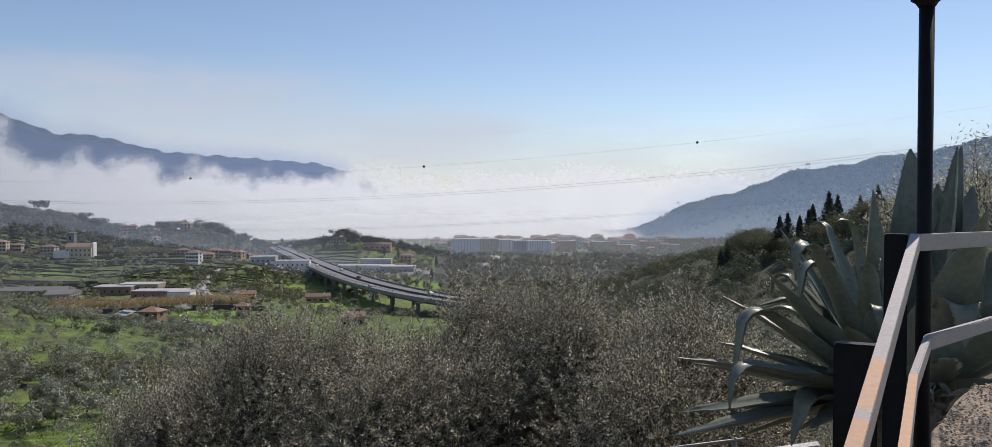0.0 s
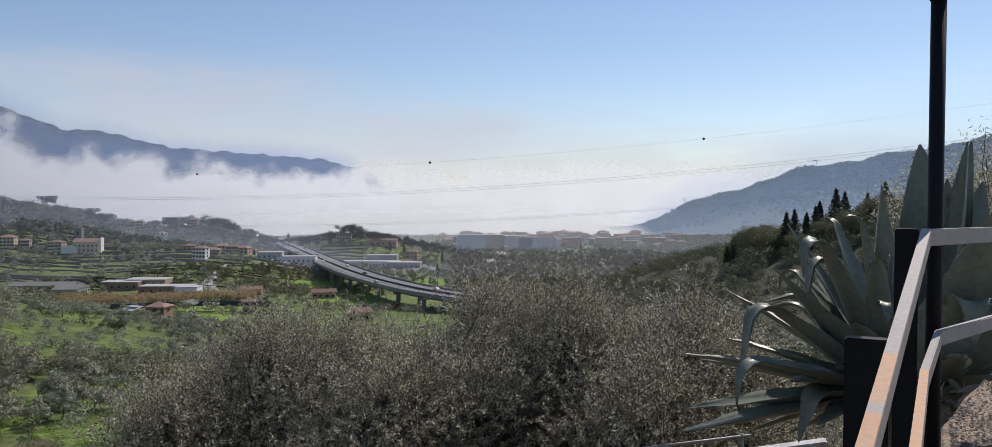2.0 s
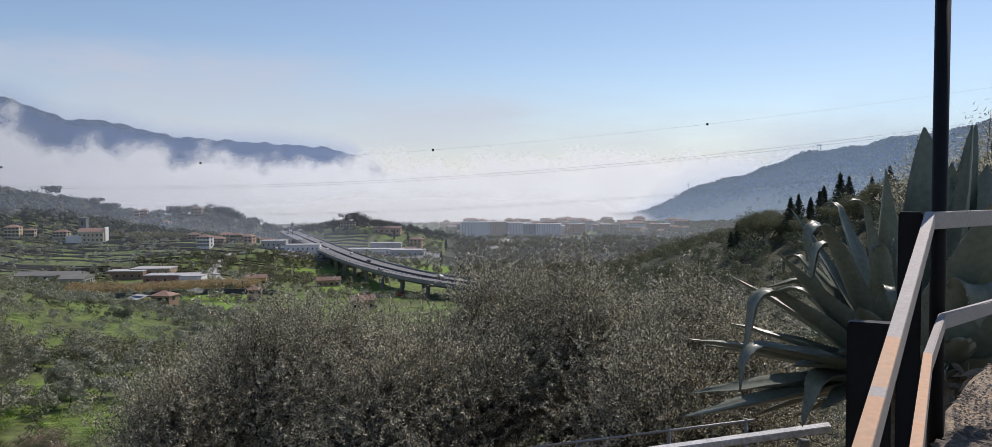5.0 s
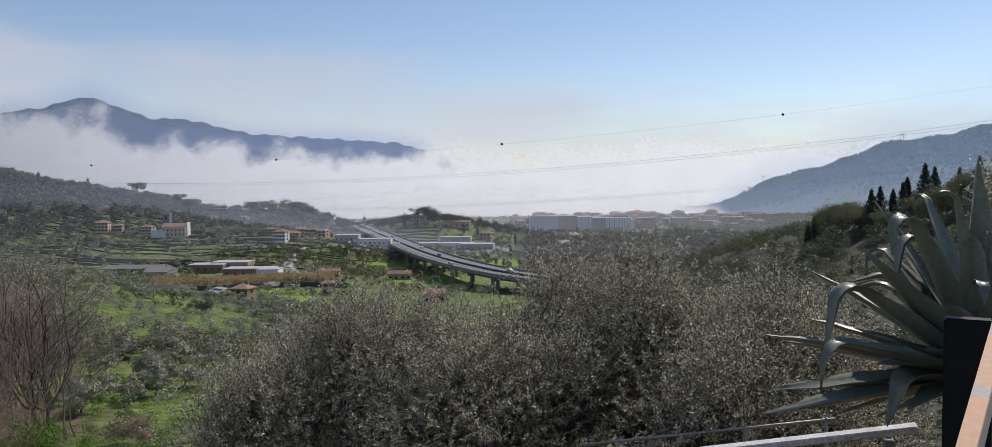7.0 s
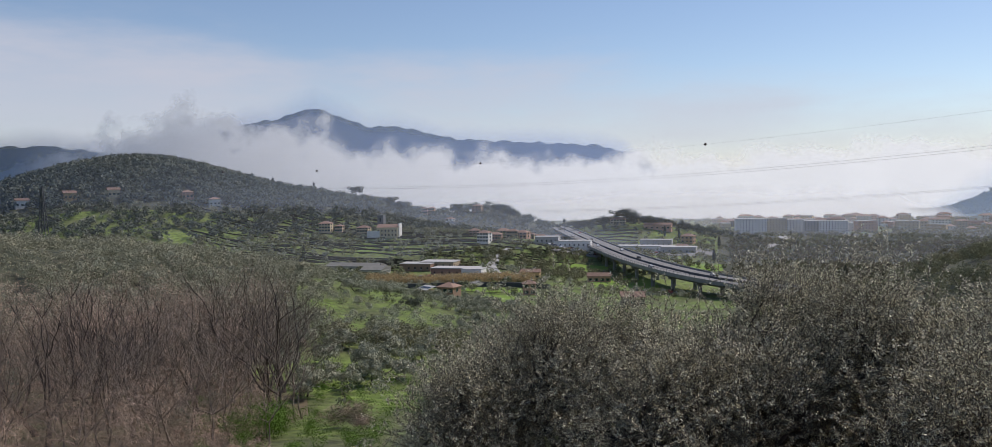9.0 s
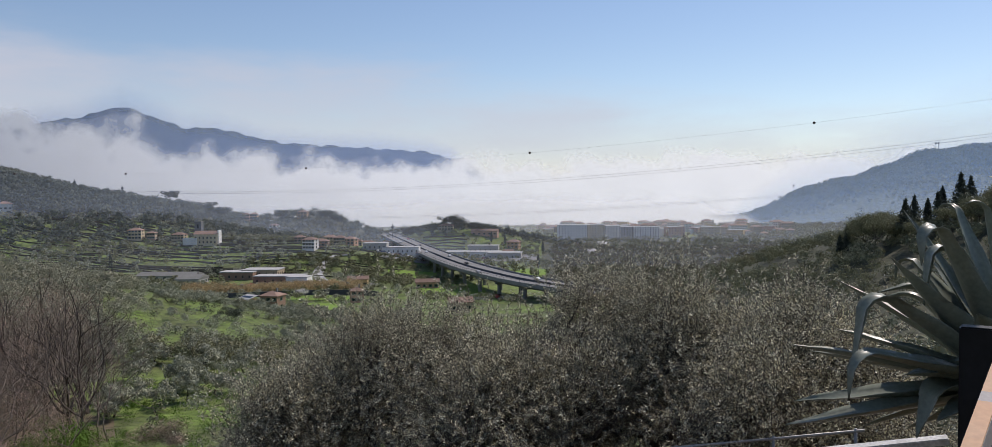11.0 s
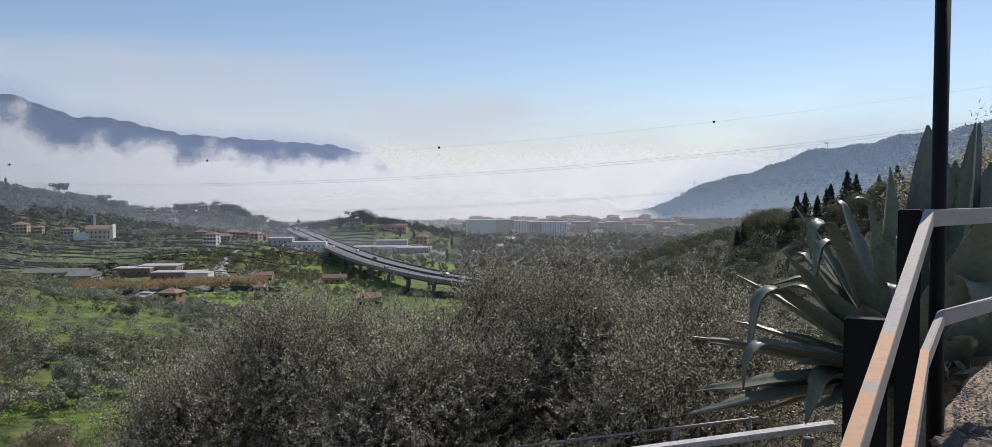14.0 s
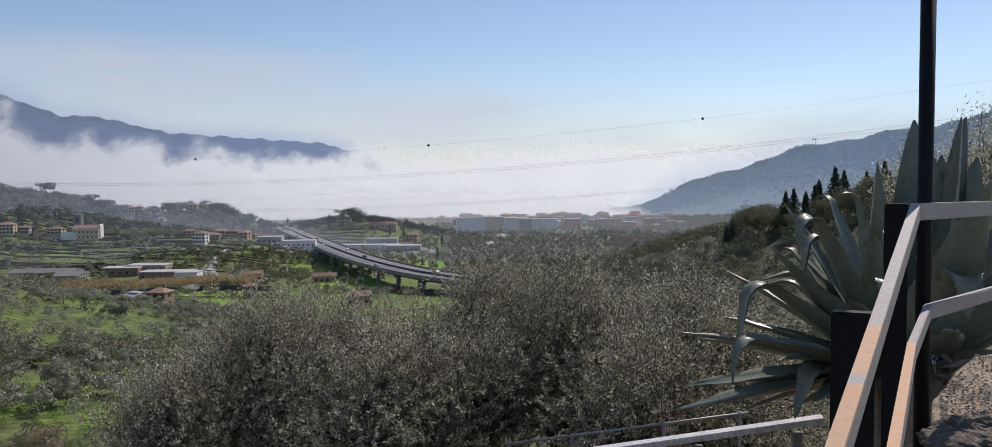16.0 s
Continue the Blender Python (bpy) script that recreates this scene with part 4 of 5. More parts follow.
for k in range(110):
    az = rng.uniform(-60, -33.0)
    r = rng.uniform(66, 150)
    x, y = r * math.sin(radians(az)), r * math.cos(radians(az))
    plant_tree(bare[k % 4], x, y, gz(x, y), rng.uniform(0, 360), rng.uniform(0.8, 1.4), "leafless brown tree with thin branches", "bare tree", "leafless trees on the slope", "bare_tree")


def woods(name, label, region, count, seed, height, radius, leaf, per, mat, slim=0.72, flat=0.75):
    """Far trees in one mesh: each a clump of many small leaves with an uneven outline."""
    rng = np.random.default_rng(seed)
    per = int(per * 1.7)
    leaf = leaf * (0.85 if slim > 0.1 else 1.0)
    x, y = region(rng, count)
    k = seen_past(x, y)
    x, y = x[k], y[k]
    z = ground_z(x, y)
    n = len(x)
    size = rng.uniform(0.65, 1.35, n)
    lobes = 4
    sub = unit(rng.normal(size=(n * lobes, 3)) + np.array([0, 0, 0.5])).reshape(n, lobes, 3) * rng.uniform(0.2, 0.5, (n, lobes, 1))
    pick = rng.integers(0, lobes, (n, per))
    d = unit(rng.normal(size=(n * per, 3)) + np.array([0, 0, 0.25])).reshape(n, per, 3)
    grow_r = np.take_along_axis(rng.uniform(0.42, 0.66, (n, lobes)), pick, 1)[..., None]
    c = np.take_along_axis(sub, pick[..., None].repeat(3, -1), 1) + d * grow_r * rng.uniform(0.75, 1.08, (n, per, 1))
    outward = d.reshape(-1, 3)
    c = c * (radius * 1.15 * size)[:, None, None]
    c[..., 2] = c[..., 2] * flat + (height * size)[:, None] * 0.5
    c = c + np.stack([x, y, z], 1)[:, None, :]
    c = c.reshape(-1, 3)
    me = slivers(name, leaf_shell(rng, c, outward, leaf * 1.1, leaf * slim * 1.35, 0.3)[:, :3], mat)
    return tagged(new(name, me), label, "woodland", kind="stuff")


def seen_past(x, y):
    """False where a tree would stand before or in a house."""
    keep = np.ones(len(x), dtype=bool)
    for hx, hy, w in SPOTS:
        keep &= ~((np.abs(x - hx / hy * y) < 0.6 * w + 2) & (y > hy - (15 if hy > 450 else 60)) & (y < hy + 9))
    return keep


def polar_region(az0, az1, r0, r1, keep=None):
    def f(rng, n):
        az = np.radians(rng.uniform(az0, az1, n))
        r = np.sqrt(rng.uniform(r0 * r0, r1 * r1, n))
        x, y = r * np.sin(az), r * np.cos(az)
        if keep is not None:
            k = keep(x, y)
            x, y = x[k], y[k]
        return x, y
    return f


def along_band(px0, px1, y0, y1):
    def f(rng, n):
        y = rng.uniform(y0, y1, n)
        return rng.uniform(px0, px1, n) * y, y
    return f


def off_road(x, y, w=13):
    s, o = side_of_road(x, y)
    return o > w


patchy = lambda x, y: off_road(x, y) & (np.sin(x / 31 + 1) * np.sin(y / 27) + 0.5 * np.sin(x / 11 + y / 13) > -0.05)
grovey = lambda x, y: off_road(x, y) & (np.sin(x / 23 + 2) * np.sin(y / 19 + 1) + 0.5 * np.sin(x / 9 - y / 7) > -0.25)
clear = lambda x, y: off_road(x, y, 16)
woods("woodland_ridge", "dark wooded ridge behind the village", polar_region(-62, -15, 690, 1050, clear), 4600, 1, 8, 4.2, 2.6, 28, M_ridge)
woods("woodland_hill", "dense blue-green wood on the round hill", polar_region(-64, -31, 775, 1000, clear), 3600, 51, 7, 5.0, 3.6, 16, M_ridge)
woods("woodland_slope", "scattered trees on the terraced village slope", polar_region(-62, -13, 470, 700, patchy), 2600, 2, 5, 2.6, 1.5, 32, M_wood_far)
woods("olive_slope", "grey-green olives on the terraced village slope", polar_region(-62, -17, 455, 770, grovey), 3000, 12, 4.5, 2.3, 1.3, 32, M_olive_far)
woods("woodland_spur", "grey-green olive wood on the near spur", polar_region(-64, -31, 150, 330), 1500, 3, 5, 2.6, 0.55, 90, M_olive_spur)
woods("woodland_hollow", "dense wood on the far valley side", polar_region(6, 42, 120, 460), 850, 4, 5, 3.0, 0.8, 100, M_oak)
woods("olive_hollow", "paler olives on the far valley side", polar_region(1, 34, 225, 430), 620, 14, 4.5, 3.0, 0.7, 120, M_wood_far)
woods("woodland_near_hollow", "dark wood in the near ravine", polar_region(10, 45, 45, 130), 420, 5, 7, 3.0, 0.55, 140, M_oak)
woods("woodland_crest", "dark trees along the crest of the wooded spur", polar_region(16, 30, 252, 285), 42, 64, 7.5, 3.2, 0.8, 150, M_oak)
woods("woodland_floor", "trees and bushes between the valley houses", polar_region(-20, 9, 430, 1120, patchy), 1700, 6, 5, 2.8, 1.5, 44, M_wood_far)
woods("brush_floor", "brownish leafless scrub on the valley floor", polar_region(-3, 14, 340, 900, clear), 1500, 7, 6, 3.0, 1.2, 44, M_brush)
woods("woodland_grove", "low bushes between the olives of the meadow", polar_region(-46, -14, 90, 330), 330, 15, 2.0, 1.3, 0.5, 60, M_oak)
woods("olive_grove_low", "small round olives all over the meadow slope", polar_region(-46, -13, 95, 340), 600, 25, 3.0, 1.7, 0.42, 110, M_olive_far)
woods("woodland_mountain", "hazy woods on the far mountain", lambda rng, n: (rng.uniform(430, 1650, n), rng.normal(2450, 110, n)), 4200, 23, 9, 7.0, 8.0, 14, M_wood_far)
woods("woodland_pine_hill", "dark wood on the pine hill", lambda rng, n: (rng.normal(-140, 45, n), rng.normal(890, 26, n)), 380, 27, 8, 4.0, 1.8, 50, M_conifer)
woods("woodland_gardens", "garden trees before the town", polar_region(-8, 20, 760, 1150, clear), 900, 28, 5, 3.0, 1.6, 40, M_wood_far)
not_field = lambda x, y: off_road(x, y, 15) & ~((x / y > -0.222) & (x / y < -0.134) & (y > 420) & (y < 486)) & ~((y > 565) & (y < 600)) & (np.sin(x / 13 + 2) * np.sin(y / 9) > -0.1)
woods("garden_trees", "small garden trees and hedges between the valley houses", polar_region(-22, -4, 375, 780, not_field), 900, 29, 4, 2.2, 1.0, 38, M_wood_far)
woods("garden_olives", "pale garden olives between the valley houses", polar_region(-34, -6, 352, 470, not_field), 260, 30, 4, 2.2, 0.8, 50, M_olive_far)
woods("trees_field_edge", "hedges and small trees round the valley fields", along_band(-0.296, -0.113, 484, 522), 130, 52, 4, 2.0, 0.9, 46, M_wood_far)
woods("trees_viaduct", "bushes under the motorway viaduct", along_band(-0.300, -0.175, 554, 572), 70, 53, 3, 1.8, 0.9, 46, M_wood_far)
woods("woodland_foothill", "hazy trees between the last houses and the mountain", polar_region(7, 26, 950, 1900), 1500, 63, 6, 5.0, 2.6, 40, M_wood_far)
woods("woodland_coast", "hazy trees of the coastal plain", polar_region(-24, 28, 1150, 1800), 1300, 9, 5, 4.0, 2.6, 36, M_wood_far)


woods("reed_bed", "tall dry brown reeds beside the river channel", along_band(-0.538, -0.296, 418, 446), 900, 16, 5.6, 1.9, 1.2, 34, M_reed, slim=0.3, flat=1.2)
woods("brushwood", "brown leafless brushwood on the near slope", polar_region(-64, -35.5, 60, 150), 430, 21, 6.5, 3.0, 0.75, 200, M_brushwood, slim=0.035, flat=1.0)
woods("brushwood_crowns", "pinkish brown haze of bare crowns on the near slope", polar_region(-64, -34.5, 100, 150), 280, 61, 16, 3.8, 0.9, 220, M_brushwood, slim=0.035, flat=1.3)
woods("hedge_band", "dark green hedge trees across the meadow", polar_region(-31.5, -21, 138, 158), 64, 62, 3.6, 1.9, 0.5, 120, M_wood_far)
woods("dry_scrub", "dry brown scrub and grass beside the wood", polar_region(-46, -36, 42, 85), 110, 22, 1.4, 1.0, 0.5, 120, M_brushwood, slim=0.06)
woods("bush_green", "bright green leafy bush on the meadow", polar_region(-37.6, -34.4, 77, 84), 24, 41, 2.6, 1.8, 0.2, 300, M_scrub)
woods("bush_dry", "dry reddish brown bush on the meadow", polar_region(-31.2, -28.6, 78, 84), 10, 42, 2.4, 1.4, 0.7, 200, M_brushwood, slim=0.05)
woods("scrub_near", "bright green and brown scrub on the near slope", polar_region(-40, -22, 60, 125), 130, 17, 1.6, 1.2, 0.16, 170, M_scrub)

# ---------------------------------------------------------------- fields, channel, terraces, roads


def patch(name, px0, px1, y0, y1, mat, label, category, lift=0.25, skew=0.0, n=14, kind="structure"):
    """A piece of flat land draped on the ground."""
    verts = []
    for j in range(n + 1):
        y = y0 + (y1 - y0) * j / n
        for i in range(n + 1):
            u = px0 + (px1 - px0) * i / n + skew * j / n
            verts.append((u * y, y, gz(u * y, y) + lift))
    f = [(j * (n + 1) + i, j * (n + 1) + i + 1, (j + 1) * (n + 1) + i + 1, (j + 1) * (n + 1) + i) for j in range(n) for i in range(n)]
    return tagged(new(name, mesh_from(name, verts, f, mat, True)), label, category, kind=kind)


patch("field_sports", -0.218, -0.134, 425, 482, M_field, "bright green sports field beside the viaduct", "field", skew=-0.01)
patch("field_farm", -0.400, -0.343, 325, 372, M_field, "bright green field beside the farmhouse", "field", skew=0.03)
patch("field_river", -0.408, -0.312, 384, 402, M_field, "green strip of grass below the river wall", "field")
patch("field_loop", -0.113, -0.062, 545, 610, M_field, "green grass inside the motorway loop", "field")
patch("field_garage", -0.263, -0.200, 526, 552, M_field, "green field below the car dealers", "field")
patch("yard", -0.460, -0.355, 455, 478, M_asphalt, "pale works yard with parked cars", "yard")
patch("forecourt", -0.280, -0.210, 579, 597, M_asphalt, "pale car park of the dealers", "car park")
patch("station_yard", -0.187, -0.073, 680, 790, M_asphalt, "pale forecourt of the filling station", "forecourt")


def wall_run(name, px0, px1, y, hgt, thick, mat, label, category, group, wave=0.0, n=24, y_end=None):
    """A low wall that follows the lie of the land."""
    verts, faces = [], []
    y_end = y if y_end is None else y_end
    for i in range(n + 1):
        t = i / n
        u = px0 + (px1 - px0) * t
        yy = y + (y_end - y) * t + wave * math.sin(t * 7 + y)
        x = u * yy
        z = gz(x, yy)
        verts.extend([(x, yy, z - 1.0), (x, yy, z + hgt), (x, yy + thick, z + hgt), (x, yy + thick, z - 1.0)])
    for i in range(n):
        for k in range(4):
            k2 = (k + 1) % 4
            faces.append((4 * i + k, 4 * i + k2, 4 * i + 4 + k2, 4 * i + 4 + k))
    faces += [(0, 1, 2, 3), (4 * n + 3, 4 * n + 2, 4 * n + 1, 4 * n)]
    return tagged(new(name, mesh_from(name, verts, faces, mat)), label, category, group)


wall_run("river_wall", -0.527, -0.277, 408, 2.6, 1.0, M_darkconcrete, "dark concrete wall of the river channel", "river wall", "")
M_terrace = material("terrace_wall", (0.11, 0.10, 0.075), 0.95, vary=0.35, scale=0.3, fine=2, bump=0.5, dist=0.1)
rng = np.random.default_rng(31)
for k in range(36):
    y = 500 + k * 5.2
    for seg in range(4):
        a = rng.uniform(-0.85, -0.42)
        b = a + rng.uniform(0.06, 0.2)
        wall_run("terrace_wall", a, b, y, rng.uniform(0.6, 1.1), 0.8, M_terrace, "low dry-stone terrace wall on the green slope", "terrace wall", "terrace walls", 2.5)
for k in range(7):
    wall_run("terrace_wall", -0.217, -0.163, 770 + k * 11, 1.5, 1.0, M_terrace, "low dry-stone terrace wall on the pine hill", "terrace wall", "terrace walls of the pine hill", 2.0)
for k in range(9):
    wall_run("terrace_wall", -0.98 - 0.01 * k, -0.86, 420 + k * 9, 1.4, 1.0, M_terrace, "low dry-stone terrace wall on the near hill", "terrace wall", "terrace walls", 2.0)


def ribbon(name, pts, width, mat, label, category, lift=0.35):
    """A road along plan points (bearing tangent, distance)."""
    ps = [Vector((*at(u, y), 0)) for u, y in pts]
    fine_pts = []
    for a, b in zip(ps[:-1], ps[1:]):
        for k in range(6):
            fine_pts.append(a.lerp(b, k / 6))
    fine_pts.append(ps[-1])
    verts, faces = [], []
    for i, p in enumerate(fine_pts):
        d = (fine_pts[min(i + 1, len(fine_pts) - 1)] - fine_pts[max(i - 1, 0)]).normalized()
        s = Vector((d.y, -d.x, 0)) * width / 2
        z = gz(p.x, p.y) + lift
        for q, dz in ((p - s, 0), (p + s, 0), (p + s, -0.6), (p - s, -0.6)):
            verts.append((q.x, q.y, z + dz))
    for i in range(len(fine_pts) - 1):
        for k in range(4):
            k2 = (k + 1) % 4
            faces.append((4 * i + k, 4 * i + k2, 4 * i + 4 + k2, 4 * i + 4 + k))
    return tagged(new(name, mesh_from(name, verts, faces, mat)), label, category, kind="structure")


ribbon("road_bend", [(-0.309, 575), (-0.330, 568), (-0.348, 545), (-0.356, 520), (-0.351, 500), (-0.327, 488), (-0.277, 484)], 7, M_flat, "pale curved road round a green bank", "road")
ribbon("road_loop", [(-0.144, 640), (-0.113, 600), (-0.122, 560), (-0.113, 535), (-0.066, 515), (-0.019, 500)], 7, M_asphalt, "motorway slip road curving round the grass", "road")
ribbon("road_town", [(-0.011, 800), (-0.005, 860), (0.013, 930), (0.005, 1060)], 11, M_flat, "pale road leading into the town", "road")

# ---------------------------------------------------------------- agaves beside the path


def agave_leaf(length, width, az, up, fold=0.0, fold_at=0.6, droop=0.15, thick=0.04, seed=0, twist=0.0):
    """A fleshy, channelled leaf from the heart. az: degrees round from straight towards -y, to the right; up: degrees from upright;
    fold: degrees by which the end hangs over; twist: degrees by which it turns about its own spine."""
    n, cols = 26, 7
    width, length = width * 1.4, length * 0.95
    flat = Vector((math.sin(radians(az)), -math.cos(radians(az)), 0))
    side = Vector((-flat.y, flat.x, 0))
    zed = Vector((0, 0, 1))
    rng = np.random.default_rng(seed)
    wave, sway = rng.uniform(0, 6), rng.uniform(-0.3, 0.3)
    ang, p = radians(up), Vector((0, 0, 0))
    verts, faces = [], []
    for i in range(n + 1):
        t = i / n
        d = flat * math.sin(ang) + zed * math.cos(ang)
        over = -flat * math.cos(ang) + zed * math.sin(ang)
        tw = radians(twist) * min(1, t * 2) + sway * math.sin(3 * t + wave)
        sd = side * math.cos(tw) + over * math.sin(tw)
        nn = over * math.cos(tw) - side * math.sin(tw)
        w = width * (0.62 + 0.38 * math.sin(min(t / 0.4, 1) * math.pi / 2)) * max(1 - max(t - 0.4, 0) / 0.6, 0.01) ** 0.8
        k = thick * (1 - t) ** 0.6 + 0.004
        gut = 0.24 * w * (1 - 0.4 * t)
        for c in range(cols):
            q = c / (cols - 1) * 2 - 1
            wav = 0.006 * math.sin(t * 21 + c + wave) * abs(q)
            verts.append(p + sd * (q * w / 2) + nn * (gut * q * q - gut * 0.4 + wav))
        for c in reversed(range(cols)):
            q = c / (cols - 1) * 2 - 1
            verts.append(p + sd * (q * w / 2) + nn * (gut * q * q - gut * 0.4 - k * (1 - q * q * 0.85)))
        ang += droop / n
        if fold and abs(t - fold_at) < 0.08:
            ang += radians(fold) / (0.16 * n)
        ang = min(ang, radians(183))
        p = p + d * (length / n)
    m = 2 * cols
    for i in range(n):
        for c in range(m):
            c2 = (c + 1) % m
            faces.append((i * m + c, (i + 1) * m + c, (i + 1) * m + c2, i * m + c2))
    faces.append(tuple(range(m)))
    faces.append(tuple(n * m + c for c in reversed(range(m))))
    idx = [0] * len(faces)
    # teeth along both margins
    for i in range(2, n - 1):
        for c in (0, cols - 1):
            a, b = Vector(verts[i * m + c]), Vector(verts[(i + 1) * m + c])
            o = (a - Vector(verts[i * m + cols // 2])).normalized()
            q, e = (a + b) / 2, (b - a).normalized()
            k = len(verts)
            verts.extend([q - e * 0.007, q + e * 0.007, q + o * 0.012 + e * 0.003])
            faces.append((k, k + 1, k + 2))
            idx.append(1)
    return mesh_from("leaf", verts, faces, [M_agave, M_thorn], smooth=True, index=idx)


def agave(place_, turn, leaves, label, core):
    ob = thing("agave", pose(*place_, 0, 0, turn), label, "agave", "agaves beside the path")
    for k, (kw) in enumerate(leaves):
        part("leaf", agave_leaf(seed=k, **kw), ob)
    v, f = [], []
    tube(v, f, [(0, 0, -core), (0, 0, -0.2), (0, 0, 0.12)], [0.16, 0.2, 0.06], 10)
    part("stem", mesh_from("stem", v, f, M_dead), ob)
    return ob


def L(az, up, length, width, **kw):
    return dict(az=az, up=up, length=length, width=width, **kw)


ax_, ay_ = at(0.485, 7.0)
agave((ax_, ay_, -1.602), -26, [
    L(-50, 46, 1.62, 0.30, droop=0.0), L(-40, 29, 2.05, 0.26, fold=150, fold_at=0.80, droop=0.1), L(-60, 22, 1.95, 0.27, fold=150, fold_at=0.68),
    L(-100, 35, 1.62, 0.20, fold=140, fold_at=0.82), L(-55, 54, 2.2, 0.23, fold=115, fold_at=0.64, droop=0.1), L(-100, 58, 1.72, 0.20),
    L(-70, 79, 1.85, 0.24, droop=0.08), L(-97, 86, 1.75, 0.24, droop=0.05), L(-75, 96, 1.82, 0.22, droop=0.1), L(-65, 101, 1.95, 0.24, droop=0.05),
    L(-40, 74, 2.05, 0.20, fold=100, fold_at=0.80, droop=0.1), L(-120, 16, 1.80, 0.22, fold=130, fold_at=0.91), L(-60, 6, 1.74, 0.25, fold=130, fold_at=0.91),
    L(-20, 10, 1.40, 0.23, fold=130, fold_at=0.88), L(-130, 38, 1.35, 0.15), L(-142, 27, 1.28, 0.14), L(-150, 48, 1.2, 0.15), L(-30, 4, 1.86, 0.26, droop=0.0),
    L(-112, 84, 0.85, 0.17), L(-110, 29, 1.78, 0.13), L(-48, 72, 1.05, 0.32, droop=0.4), L(-25, 58, 1.0, 0.30, droop=0.5), 
    L(-85, 108, 1.3, 0.22, droop=0.2), L(-10, 88, 0.9, 0.26, droop=0.4), L(20, 60, 1.2, 0.26, droop=0.3), L(50, 40, 1.5, 0.26), L(80, 60, 1.4, 0.24), L(120, 45, 1.5, 0.24),
    L(160, 30, 1.6, 0.24), L(-170, 51, 1.5, 0.24), L(60, 85, 1.3, 0.22), L(100, 20, 1.5, 0.22), L(0, 32, 1.35, 0.24, fold=120, fold_at=0.8), L(-78, 70, 1.5, 0.16),
    L(-35, 95, 0.95, 0.28, droop=0.3), L(-100, 120, 1.05, 0.2, droop=0.1), L(-45, 85, 1.25, 0.26, fold=70, fold_at=0.6), L(-65, 40, 1.5, 0.28, fold=60, fold_at=0.75), L(-15, 45, 1.2, 0.28, droop=0.3),
    L(-88, 43, 1.45, 0.18, fold=60, fold_at=0.7), L(-135, 72, 1.6, 0.2),
], "large blue-green agave with bent and folded leaves", 2.8)
bx_, by_ = at(0.545, 4.7)
agave((bx_, by_, -1.058), -29, [
    L(-155, 10, 1.52, 0.38, droop=0.0), L(150, 13, 1.55, 0.24, droop=0.0), L(110, 6, 1.5, 0.22, droop=0.0), L(120, 32, 1.62, 0.36, droop=0.05), L(70, 38, 1.55, 0.34, droop=0.1),
    L(30, 26, 1.25, 0.30, droop=0.05), L(75, 54, 1.3, 0.30, droop=0.2), L(20, 34, 1.05, 0.24, fold=140, fold_at=0.72), L(-140, 24, 0.9, 0.24, droop=0.2),
    L(155, 24, 1.4, 0.34, droop=0.05), L(45, 50, 1.2, 0.3, droop=0.2), L(10, 58, 0.8, 0.2, droop=0.3), L(140, 40, 1.35, 0.3, droop=0.1), L(-10, 80, 0.8, 0.2, droop=0.3),
    L(170, 12, 1.3, 0.3, droop=0.0), L(60, 75, 1.0, 0.24, droop=0.2),
], "tall upright blue-green agave behind the railing", 0.6)

# ---------------------------------------------------------------- railing


def bar(name, a, b, w, h, mat, bevel=0.003):
    """A rectangular tube from a to b, w across and h high."""
    a, b = Vector(a), Vector(b)
    d = (b - a)
    bm = box_data(w, d.length, h, bevel, (0, d.length / 2, -h))
    me = bm_mesh(name, bm, mat)
    y = d.normalized()
    x = Vector((y.y, -y.x, 0)).normalized()
    z = x.cross(y)
    m = Matrix((x, y, z)).transposed().to_4x4()
    m.translation = a
    return me, m


railing = thing("railing", Matrix(), "black steel path railing with worn grey and orange handrails", "railing")
# corner post, middle post, rails
K = Vector((0.529 * 2.6, 2.6, -0.077))        # top corner of the handrail
N = Vector((0.451 * 1.30, 1.30, -0.400))     # where it leaves the view


def lerp(a, b, t):
    return a + (b - a) * t


segs = ((0.0, 0.71, M_rail), (0.71, 0.871, M_primer), (0.871, 0.897, M_rail), (0.897, 1.5, M_primer))
me, mm = bar("handrail", K, lerp(K, N, 1.5), 0.028, 0.052, M_rail)
part("handrail", me, railing, mm)
for t0, t1, m in segs:
    # the paint film on the top face
    up = Vector((0, 0, 0.0015))
    me, mm = bar("paint_strip", lerp(K, N, t0) + up, lerp(K, N, t1) + up, 0.027, 0.004, m, 0.0)
    part("paint_strip", me, railing, mm, "bare orange primer on the handrail" if m is M_primer else "worn grey paint on the handrail")
R_END = Vector((0.637 * 3.2, 3.2, -0.085))
me, mm = bar("top_rail", K + Vector((0.0, 0.0, 0)), R_END, 0.028, 0.055, M_rail)
part("top_rail", me, railing, mm)
K2 = Vector((0.546 * 2.62, 2.62, -0.405))
J2 = Vector((0.529 * 2.15, 2.15, -0.437))
N3 = Vector((0.513 * 1.45, 1.45, -0.491))
me, mm = bar("lower_rail", K2, J2, 0.022, 0.05, M_rail)
part("lower_rail", me, railing, mm)
me, mm = bar("lower_rail", J2, N3, 0.022, 0.05, M_rail)
part("lower_rail", me, railing, mm)
me, mm = bar("primer_strip", J2 + Vector((0, 0, 0.0015)), N3 + Vector((0, 0, 0.0015)), 0.021, 0.004, M_primer, 0.0)
part("primer_strip", me, railing, mm, "bare orange primer on the lower rail")
R2 = Vector((0.637 * 3.2, 3.2, -0.415))
